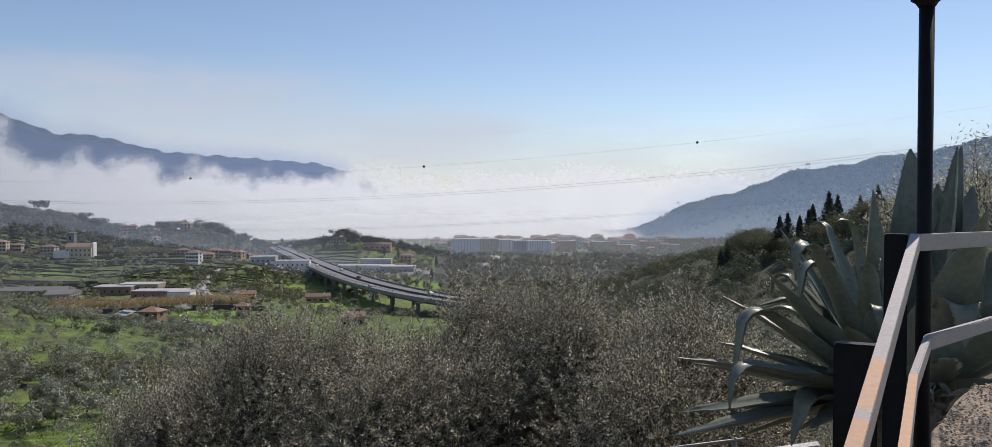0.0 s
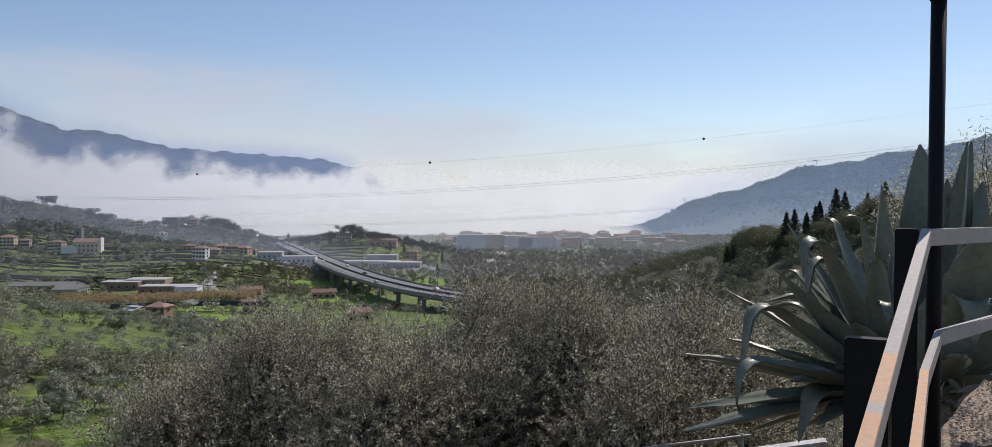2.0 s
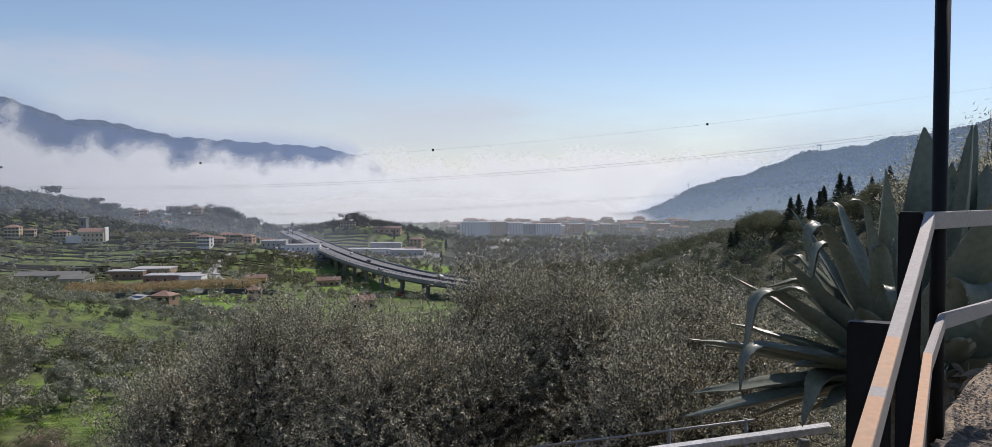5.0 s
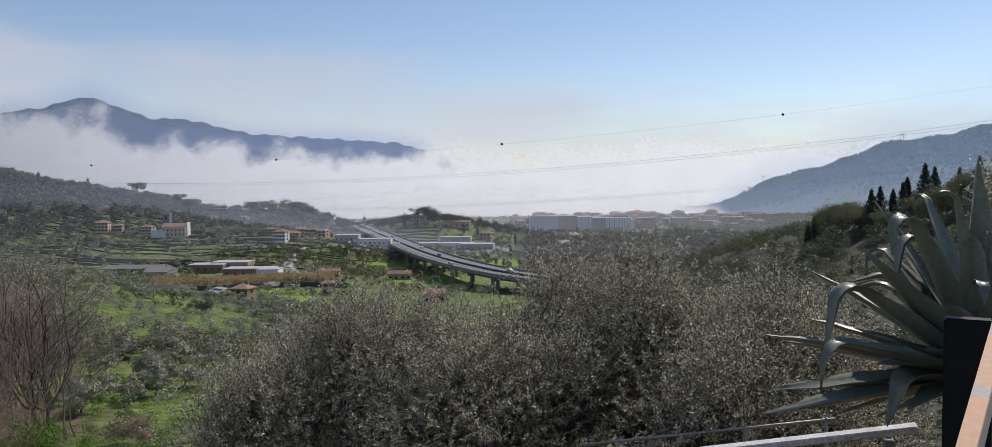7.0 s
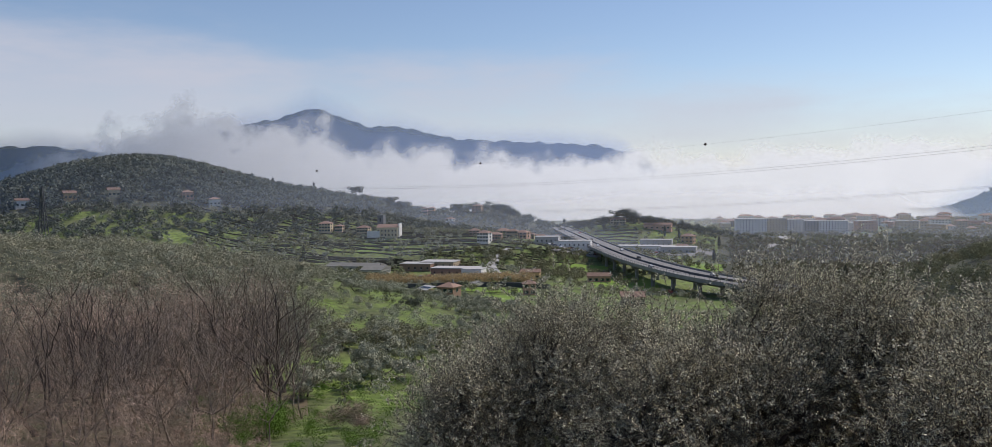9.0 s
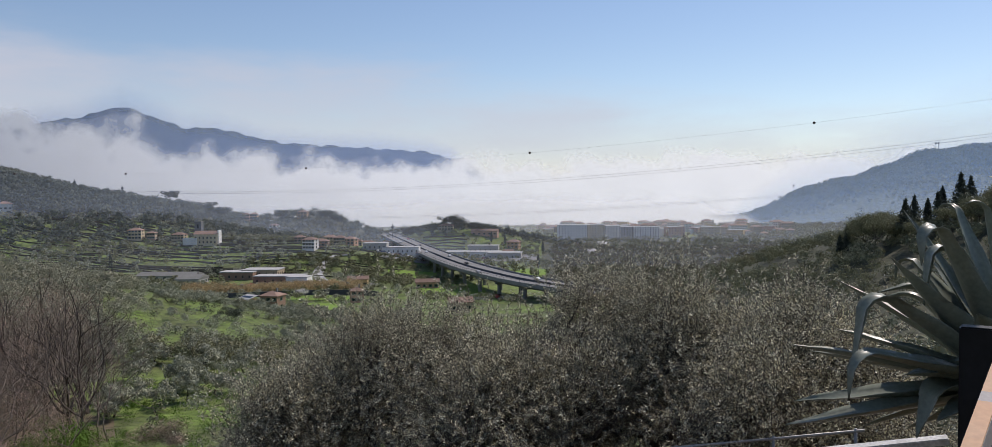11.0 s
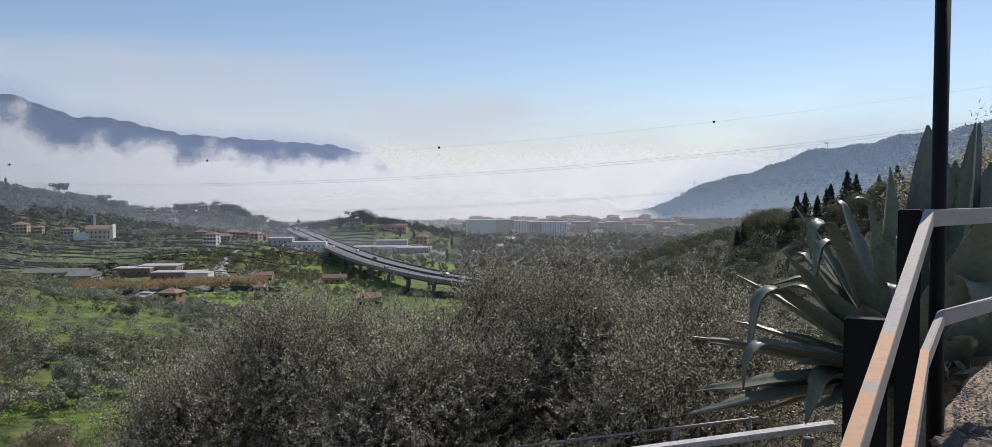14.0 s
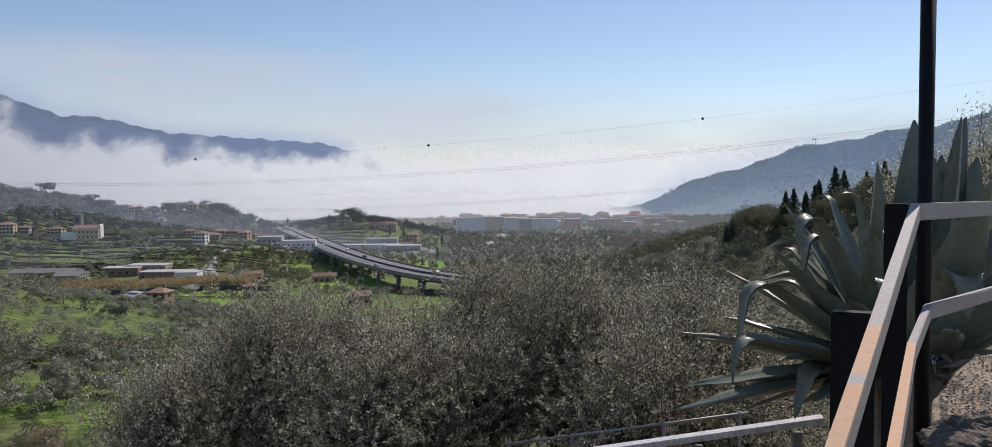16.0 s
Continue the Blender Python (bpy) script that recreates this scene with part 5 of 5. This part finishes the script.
me, mm = bar("lower_rail", K2, R2, 0.022, 0.05, M_rail)
part("lower_rail", me, railing, mm)
post_me = block("post", 0.07, 0.05, 1.3, M_black, 0.004)
px_, pz_ = 0.513 * 2.62, -0.078
part("post", post_me, railing, pose(px_, 2.66, pz_ - 1.3, 0, 0, -27))
part("post", block("post", 0.10, 0.05, 1.2, M_black, 0.004), railing, pose(0.457 * 2.0, 2.0, -0.327 - 1.2, 0, 0, -25))

lx, ly = 0.540 * 2.72, 2.72
lamp = thing("lamp_post", pose(lx, ly, -0.82), "slim black lamp post with a flared collar", "lamp post")
v, f = [], []
tube(v, f, [(0, 0, -0.35), (0, 0, 1.53)], [0.024, 0.024], 20)
part("pole", mesh_from("pole", v, f, M_black, smooth=True), lamp)
v, f = [], []
tube(v, f, [(0, 0, 1.50), (0, 0, 1.515), (0, 0, 1.525), (0, 0, 1.54), (0, 0, 1.56), (0, 0, 1.60)], [0.026, 0.036, 0.05, 0.05, 0.03, 0.026], 24)
part("collar", mesh_from("collar", v, f, M_black, smooth=False), lamp)
v, f = [], []
tube(v, f, [(0, 0, 1.60), (0, 0, 2.1)], [0.024, 0.024], 20)
part("upper_pole", mesh_from("upper_pole", v, f, M_black, smooth=True), lamp)

# path edge of rough stone and gravel
bm = bmesh.new()
nx, ny = 90, 110
grid = {}
for j in range(ny):
    for i in range(nx):
        t = j / (ny - 1)
        off = (i / (nx - 1)) ** 1.4 * 4.0
        y = 0.3 + (2.75 + min(off * 3.3, 0.75)) * t
        xl = 0.53 * y + 0.06
        x = xl + off
        z = -0.86 + 0.02 * noise.noise((x * 2.2, y * 2.2, 0)) + 0.007 * noise.noise((x * 9, y * 9, 3)) + 0.008 * noise.noise((x * 27, y * 27, 5)) + 0.02 * (x - xl) + 0.03 * (y - 2.5)
        if i == 0 or j in (0, ny - 1):
            z -= 0.9
        grid[i, j] = bm.verts.new((x, y, z))
for j in range(ny - 1):
    for i in range(nx - 1):
        bm.faces.new((grid[i, j], grid[i + 1, j], grid[i + 1, j + 1], grid[i, j + 1]))
tagged(new("pavement_edge", bm_mesh("pavement_edge", bm, M_gravel, True)), "rough grey gravel and concrete path edge", "path", kind="structure")

# broken stones along the edge
rng = np.random.default_rng(41)
for k in range(44):
    bm = bmesh.new()
    bmesh.ops.create_icosphere(bm, subdivisions=3, radius=1.0)
    sx, sy, sz = rng.uniform(0.02, 0.07), rng.uniform(0.02, 0.06), rng.uniform(0.015, 0.045)
    off = rng.uniform(0, 50, 3)
    for vv in bm.verts:
        q = 1 + 0.4 * noise.noise(Vector(vv.co) * 1.7 + Vector(off)) + 0.18 * noise.noise(Vector(vv.co) * 4.5 + Vector(off))
        vv.co = Vector((vv.co.x * sx * q, vv.co.y * sy * q, max(vv.co.z, -0.5) * sz * q))
    yq = rng.uniform(2.1, 2.75)
    xq = 0.53 * yq + 0.08 + abs(rng.normal(0, 0.16))
    tagged(new("stone", bm_mesh("stone", bm, M_stone)), "rough broken grey stone on the path edge", "stone", "stones of the path edge").matrix_basis = pose(xq, yq, -0.85 + 0.03 * (yq - 2.5), 0, 0, rng.uniform(0, 360))
# loose gravel
oct_v = np.array([(1, 0, 0), (-1, 0, 0), (0, 1, 0), (0, -1, 0), (0, 0, 0.8), (0, 0, -0.8)])
oct_f = [(0, 2, 4), (2, 1, 4), (1, 3, 4), (3, 0, 4), (2, 0, 5), (1, 2, 5), (3, 1, 5), (0, 3, 5)]
pv, pf = [], []
for k in range(9000):
    yq = rng.uniform(1.2, 3.75)
    xq = 0.53 * yq + 0.1 + rng.uniform(0, 1.5) ** 1.3
    if yq > 3.0 + min((xq - 0.53 * yq - 0.06) * 3.3, 0.72):
        continue
    r_ = rng.uniform(0.003, 0.0085)
    base = len(pv)
    ww = rng.uniform(0, 3.1)
    zq = -0.85 + 0.02 * (xq - 0.53 * yq) + 0.03 * (yq - 2.5)
    for q in oct_v:
        pv.append((xq + r_ * (q[0] * math.cos(ww) - q[1] * math.sin(ww)), yq + r_ * (q[0] * math.sin(ww) + q[1] * math.cos(ww)), zq + r_ * q[2] * 0.8))
    pf.extend(tuple(base + i for i in t) for t in oct_f)
M_pebble = material("pebble", (0.30, 0.255, 0.20), 0.95, vary=0.3, scale=8, fine=60, bump=0.2, dist=0.003, island=0.55)
tagged(new("gravel", mesh_from("gravel", pv, pf, M_pebble)), "loose brown gravel on the path edge", "gravel", kind="stuff")
# dry leaves and litter under the agaves
lv = np.stack([rng.uniform(2.35, 4.8, 700), rng.uniform(3.75, 4.6, 700), rng.uniform(-1.12, -0.95, 700)], 1)
tagged(new("leaf_litter", quads("leaf_litter", leaf_cloud(rng, lv, 0.16, 0.03), M_dead)), "dry brown agave litter under the plants", "leaf litter", kind="stuff")
bm = bmesh.new()
grid = {}
for j in range(24):
    for i in range(30):
        y = 3.6 + j * 0.3
        x = 0.53 * y + 0.1 + i * 0.2
        grid[i, j] = bm.verts.new((x, y, -1.06 - 0.04 * (y - 3.6) - (0.8 if i == 0 else 0.0) + 0.08 * noise.noise((x * 1.5, y * 1.5, 7))))
for j in range(23):
    for i in range(29):
        bm.faces.new((grid[i, j], grid[i + 1, j], grid[i + 1, j + 1], grid[i, j + 1]))
tagged(new("ground_bank", bm_mesh("ground_bank", bm, M_soil, True)), "dark earth bank under the agaves", "ground", kind="structure")

# ---------------------------------------------------------------- fences on the bank below


def on(u, y, v):
    return Vector((u * y, y, v))


fence = thing("pipe_fence", Matrix(), "thin rusty pipe fence along the bank below", "fence")
fa, fb = Vector((0.013 * 10.6, 10.6, -3.453)), Vector((0.317 * 9.4, 9.4, -2.710))
v, f = [], []
tube(v, f, [fa, lerp(fa, fb, 0.5), fb], [0.018] * 3, 8)
part("top_pipe", mesh_from("top_pipe", v, f, M_pipe, True), fence)
for t in (0.02, 0.30, 0.68, 0.97):
    p = lerp(fa, fb, t)
    v, f = [], []
    tube(v, f, [p + Vector((0, 0, -1.1)), p + Vector((0, 0, 0.03))], [0.018, 0.018], 8)
    part("post", mesh_from("post", v, f, M_pipe, True), fence)
kerb = thing("white_rail", Matrix(), "weathered white beam rail along the bank", "rail")
ka, kb = Vector((0.114 * 8.2, 8.2, -2.735)), Vector((0.411 * 7.6, 7.6, -2.227))
me, mm = bar("beam", ka, kb, 0.15, 0.06, M_white, 0.008)
part("beam", me, kerb, mm)
for t in (0.1, 0.5, 0.9):
    p = lerp(ka, kb, t)
    part("post", block("post", 0.08, 0.08, 0.9, M_pipe, 0.005), kerb, Matrix.Translation(p - Vector((0, 0, 1.02))))

# ---------------------------------------------------------------- power lines


def cable(a, b, sag, r, n=40):
    a, b = Vector(a), Vector(b)
    pts = [lerp(a, b, i / n) - Vector((0, 0, 4 * sag * (i / n) * (1 - i / n))) for i in range(n + 1)]
    v, f = [], []
    tube(v, f, pts, [r] * len(pts), 5)
    return mesh_from("wire", v, f, M_steel), pts
lines = thing("power_line", Matrix(), "thin overhead power cables with marker balls across the valley", "power line")
w1, pts1 = cable((-390, 520, 16.06), (300, 420, 58.13), 14.77, 0.03)
part("wire", w1, lines)
bm = bmesh.new()
bmesh.ops.create_icosphere(bm, subdivisions=2, radius=0.75)
ball = bm_mesh("marker_ball", bm, M_ball, True)
for t in (-0.02, 0.112, 0.304, 0.51, 0.731):
    p = lerp(Vector((-390, 520, 16.06)), Vector((300, 420, 58.13)), t) - Vector((0, 0, 4 * 14.77 * t * (1 - t)))
    part("marker_ball", ball, lines, Matrix.Translation(p))
for dz in (0.0, 1.0):
    w2, _ = cable((-390, 520, 5.3 + dz), (300, 420, 39.4 + dz * 1.6), 17.1, 0.055)
    part("wire", w2, lines)
    w3, _ = cable((-390, 620, -16.1 + dz), (250, 620, 5.7 + dz), 11.53, 0.06)
    part("wire", w3, lines)


def pylon(x, y, hgt, base, label):
    """A lattice mast with cross-arms."""
    ob = thing("pylon", pose(x, y, gz(x, y) - 0.5, 0, 0, 20), label, "pylon", "pylons")
    r = max(0.09, hgt * 0.004)
    levels = 7
    half = lambda t: base * (1 - t) ** 1.3 / 2 + 0.35
    corners = ((-1, -1), (1, -1), (1, 1), (-1, 1))
    for sx, sy in corners:
        v, f = [], []
        tube(v, f, [(sx * half(k / levels), sy * half(k / levels), hgt * k / levels) for k in range(levels + 1)], [r] * (levels + 1), 4)
        part("leg", mesh_from("leg", v, f, M_steel), ob)
    for k in range(levels):
        t0, t1 = k / levels, (k + 1) / levels
        v, f = [], []
        for c in range(4):
            a, b = corners[c], corners[(c + 1) % 4]
            tube(v, f, [(a[0] * half(t0), a[1] * half(t0), hgt * t0), (b[0] * half(t1), b[1] * half(t1), hgt * t1)], [r * 0.6] * 2, 3)
            tube(v, f, [(b[0] * half(t0), b[1] * half(t0), hgt * t0), (a[0] * half(t1), a[1] * half(t1), hgt * t1)], [r * 0.6] * 2, 3)
        part("bracing", mesh_from("bracing", v, f, M_steel), ob)
    for t in (0.68, 0.80):
        v, f = [], []
        w = hgt * 0.17
        tube(v, f, [(-w, 0, hgt * t), (0, 0, hgt * (t + 0.05)), (w, 0, hgt * t)], [r * 0.8] * 3, 4)
        tube(v, f, [(-w, 0, hgt * t), (w, 0, hgt * t)], [r * 0.8] * 2, 4)
        part("cross_arm", mesh_from("cross_arm", v, f, M_steel), ob)
    return ob


def polar(az, r):
    return r * math.sin(radians(az)), r * math.cos(radians(az))


pylon(*polar(-48.4, 400), 47, 6.5, "tall grey lattice power pylon on the near hill")
pylon(*polar(-38.6, 440), 21, 4, "grey lattice pylon among the olives")
pylon(*polar(-37.8, 450), 25, 4, "grey lattice pylon among the olives")
pylon(*polar(-32.6, 470), 24, 4, "grey lattice pylon below the village")


def mast(x, y, hgt, r, label, z=None):
    ob = thing("mast", pose(x, y, gz(x, y) if z is None else z), label, "mast", "masts")
    v, f = [], []
    tube(v, f, [(0, 0, -2), (0, 0, hgt)], [r, r * 0.7], 6)
    part("pole", mesh_from("pole", v, f, M_steel), ob)
    part("aerial", block("aerial", r * 5, r * 5, hgt * 0.12, M_steel, 0, (0, 0, hgt * 0.8)), ob)
    return ob


mast(*at(-0.256, 800), 24, 0.45, "grey mast beside the motorway")
for px_m in (0.392, 0.395, 0.233):
    mast(px_m * 2550, 2550, 32, 0.8, "thin radio mast on the mountain ridge")
mast(*polar(-31.8, 820), 20, 0.3, "thin mast on the wooded ridge")
mast(*polar(-34.5, 830), 20, 0.3, "thin mast on the wooded ridge")

# ---------------------------------------------------------------- single trees that stand out


def conifer_meshes(seed, hgt, width, kind):
    rng = np.random.default_rng(seed)
    v, f = [], []
    tube(v, f, [(0, 0, -0.5), (0, 0, hgt * 0.5), (0, 0, hgt * 0.97)], [hgt * 0.018, hgt * 0.012, 0.03], 6)
    n = 800 if kind == "fir" else 1500
    if kind == "cypress":
        t = rng.uniform(0.05, 1, n)
        rad = width * np.sin(np.clip(t * 1.05, 0, 1) * math.pi) ** 0.6 * rng.uniform(0.5, 1, n)
        z = t * hgt
    elif kind == "fir":
        tier = rng.integers(0, 9, n)
        t = 0.14 + (tier + rng.uniform(-0.45, 0.45, n)) / 9 * 0.84
        reach = rng.uniform(0.1, 1, n) * rng.uniform(0.65, 1.15, 9)[tier]
        rad = width * (1.04 - t) * reach * rng.uniform(0.8, 1.1, n)
        z = t * hgt - reach * width * 0.22 + rng.normal(0, 0.12, n)
    else:
        k = rng.integers(0, 12, n)
        cx = rng.normal(0, 0.55, 12) * width
        cy = rng.normal(0, 0.55, 12) * width
        cz = rng.uniform(0.58, 0.92, 12) * hgt
        d = unit(rng.normal(size=(n, 3))) * width * 0.36
        x, y, z = cx[k] + d[:, 0], cy[k] + d[:, 1], cz[k] + d[:, 2] * 0.65
    if kind != "pine":
        w = rng.uniform(0, 2 * math.pi, n)
        x, y = rad * np.cos(w), rad * np.sin(w)
    else:
        for q in range(12):
            tube(v, f, [(0, 0, hgt * 0.55), (cx[q] * 0.5, cy[q] * 0.5, hgt * 0.7), (cx[q], cy[q], cz[q])], [0.16, 0.12, 0.06], 4)
    c = np.stack([x, y, z], 1)
    return mesh_from("trunk", v, f, M_bark), quads("crown", leaf_cloud(rng, c, hgt * 0.07 + 0.15, hgt * 0.03 + 0.08), M_conifer)


firs = [conifer_meshes(90 + k, 14, 4.8, "fir") for k in range(2)]
cyps = [conifer_meshes(95 + k, 12, 1.4, "cypress") for k in range(2)]
pines = [conifer_meshes(98 + k, 13, 6.0, "pine") for k in range(2)]


def tall(px_u, y, meshes, size, label, category, group, name, sink=0.0):
    x, yy = at(px_u, y)
    return plant_tree(meshes, x, yy, gz(x, yy) - sink, (px_u * 1000) % 360, size, label, category, group, name)


for px_u, y, s in ((0.294, 265, 0.8), (0.359, 262, 1.0), (0.369, 270, 0.9), (0.395, 258, 0.95), (0.420, 262, 1.15), (0.431, 270, 0.9), (0.459, 258, 0.8), (0.481, 262, 0.85)):
    tall(px_u, y, firs[int(y) % 2], s * 0.95, "dark green fir on the wooded ridge", "fir tree", "firs on the ridge", "fir_tree")
for px_u, y, s in ((0.286, 258, 0.75), (0.384, 264, 0.8), (0.400, 266, 0.95), (-0.205, 840, 1.35), (-0.072, 620, 0.9), (0.570, 120, 0.75), (0.073, 420, 0.85), (-0.066, 800, 1.0), (-0.130, 830, 0.9), (-0.113, 830, 0.8)):
    tall(px_u, y, cyps[int(y) % 2], s, "slim dark cypress standing among lighter trees", "cypress", "cypresses", "cypress")
for px_u, y, s in ((-0.187, 860, 1.15), (-0.178, 865, 1.2), (-0.170, 855, 1.1), (-0.237, 830, 1.1), (-0.230, 835, 1.05), (-0.155, 850, 0.9), (-0.144, 850, 0.85), (-0.343, 800, 0.9), (-0.331, 800, 0.95), (-0.322, 805, 0.9), (-0.487, 700, 1.1), (-0.503, 720, 1.0), (-0.554, 760, 1.1), (-0.402, 770, 1.1)):
    tall(px_u, y, pines[int(y) % 2], s, "umbrella pine with a dark spreading crown", "pine tree", "umbrella pines", "pine_tree")
leafy = tree_mesh(130, 12, 0.3, 6, 0.45, 60, 0.55, 0.3, 0.7, M_wood_far, levels=3, fork=3, start=0.3, shrink=0.62)
for px_u, y, s in ((0.313, 262, 1.15), (0.325, 258, 1.25), (0.339, 268, 0.95), (0.373, 250, 0.7), (0.411, 250, 0.75), (0.442, 246, 0.85), (0.470, 250, 0.9)):
    tall(px_u, y, leafy, s * 0.85, "tall airy green tree on the wooded ridge", "tree", "broad trees on the ridge", "tree")
dark_bush = tree_mesh(131, 3.4, 0.1, 5, 0.6, 60, 0.3, 0.16, 0.45, M_conifer, levels=2, fork=3, start=0.12, shrink=0.6)
tall(-0.474, 196, dark_bush, 1.3, "round dark evergreen bush in the meadow", "bush", "", "bush")
tall(-0.374, 330, dark_bush, 0.9, "round dark evergreen bush beside the field", "bush", "", "bush")
flower = tree_mesh(132, 4.5, 0.14, 5, 0.6, 60, 0.35, 0.25, 0.5, M_blossom, levels=2, fork=3, start=0.3, shrink=0.65)
tall(-0.377, 398, flower, 1.1, "white blossoming fruit tree beside the river wall", "fruit tree", "", "fruit_tree")
tall(-0.428, 376, flower, 0.8, "white blossoming fruit tree beside the farmhouse", "fruit tree", "", "fruit_tree")
near_tree = tree_mesh(133, 3.4, 0.07, 5, 0.45, 60, 0.06, 0.018, 0.14, M_olive, levels=4, fork=3, start=0.35, shrink=0.62)
x, yy = at(0.708, 9.5)
plant_tree(near_tree, x, yy, -2.6, 10, 1.0, "small olive tree behind the agaves", "olive tree", "", "olive_tree")

# ---------------------------------------------------------------- vehicles


def car_meshes(rgb, key):
    paint = material("car_paint_" + key, rgb, 0.35, vary=0.05, scale=1, fine=6, bump=0, spec=0.6)
    side = [(-2.1, 0.35), (-2.1, 0.85), (-1.3, 0.95), (-0.75, 1.42), (0.75, 1.45), (1.55, 0.98), (2.1, 0.85), (2.1, 0.35)]
    v = [(-0.85, a, z) for a, z in side] + [(0.85, a, z) for a, z in side]
    n = len(side)
    f = [tuple(range(n)), tuple(reversed(range(n, 2 * n)))] + [(i, i + n, (i + 1) % n + n, (i + 1) % n) for i in range(n)]
    body = mesh_from("body", v, f, paint)
    glass_side = [(-1.18, 0.98), (-0.72, 1.36), (0.70, 1.38), (1.38, 1.0)]
    v = [(-0.862, a, z) for a, z in glass_side] + [(0.862, a, z) for a, z in glass_side]
    f = [(0, 1, 2, 3), (7, 6, 5, 4), (0, 4, 5, 1), (2, 6, 7, 3), (1, 5, 6, 2), (0, 3, 7, 4)]
    glass = mesh_from("glazing", v, f, M_glass)
    bm = bmesh.new()
    bmesh.ops.create_cone(bm, cap_ends=True, segments=12, radius1=0.33, radius2=0.33, depth=0.22, matrix=pose(0, 0, 0, 0, 90, 0))
    return body, glass, bm_mesh("wheel", bm, M_tyre)


CARS = {k: car_meshes(c, k) for k, c in (("white", (0.75, 0.75, 0.74)), ("black", (0.02, 0.02, 0.022)), ("silver", (0.42, 0.43, 0.44)), ("red", (0.35, 0.04, 0.03)), ("blue", (0.05, 0.09, 0.2)))}


def car(x, y, z, turn, key, where):
    ob = thing("car", pose(x, y, z, 0, 0, turn), "small %s car %s" % (key, where), "car", "cars " + where.split()[0])
    b, g, w = CARS[key]
    part("body", b, ob)
    part("glazing", g, ob)
    for sx in (-0.8, 0.8):
        for sy in (-1.3, 1.35):
            part("wheel", w, ob, pose(sx, sy, 0.33))


keys = list(CARS)
rng = np.random.default_rng(77)
for s, o, k in ((235, 3.2, "black"), (180, -6.5, "silver"), (300, 6.5, "white"), (345, -3.0, "white"), (420, 3.5, "black"), (470, -6.5, "silver"), (520, 6.5, "red"), (130, 6.0, "white")):
    p = along(s, o, 0.035)
    car(p.x, p.y, p.z, math.degrees(math.atan2(-heading(s).x, heading(s).y)), k, "driving on the motorway")
for i in range(26):
    u = rng.uniform(-0.458, -0.359)
    y = rng.uniform(458, 474)
    car(*at(u, y), gz(*at(u, y)) + 0.27, rng.uniform(-20, 20) + 90 * (i % 2), keys[int(rng.integers(5))], "parked in the works yard")
for i in range(26):
    u = rng.uniform(-0.278, -0.212)
    y = rng.uniform(581, 595)
    car(*at(u, y), gz(*at(u, y)) + 0.27, rng.uniform(-20, 20) + 90 * (i % 2), keys[int(rng.integers(5))], "parked at the car dealers")
for i in range(22):
    u = rng.uniform(-0.184, -0.113)
    y = rng.uniform(684, 735)
    car(*at(u, y), gz(*at(u, y)) + 0.27, rng.uniform(-20, 20) + 90 * (i % 2), keys[int(rng.integers(5))], "standing at the filling station")
for i in range(10):
    u = rng.uniform(-0.152, -0.113)
    y = rng.uniform(400, 420)
    car(*at(u, y), gz(*at(u, y)), rng.uniform(0, 180), keys[int(rng.integers(5))], "parked beside the sports field")

# shed with roof panels beside the farmhouse
sx_, sy_ = at(-0.450, 372)
shed = thing("shed", pose(sx_, sy_, gz(sx_, sy_), 0, 0, -30), "low shed with a pale panelled roof beside the farmhouse", "shed")
part("wall", block("wall", 8, 5, 2.6, wall_paint("ochre", PAINT["ochre"]), 0.0, (0, 0, -0.5)), shed)
v = [(-4.5, -3.2, 2.0), (4.5, -3.2, 2.0), (4.5, 3.0, 3.6), (-4.5, 3.0, 3.6), (-4.5, -3.2, 1.85), (4.5, -3.2, 1.85), (4.5, 3.0, 3.45), (-4.5, 3.0, 3.45)]
f = [(0, 1, 2, 3), (7, 6, 5, 4), (0, 4, 5, 1), (1, 5, 6, 2), (2, 6, 7, 3), (3, 7, 4, 0)]
part("roof", mesh_from("roof", v, f, M_flat), shed)
panel = block("roof_panel", 1.6, 2.2, 0.05, M_glass)
for i in range(4):
    part("roof_panel", panel, shed, pose(-2.7 + i * 1.8, -0.2, 2.86, 14.5))
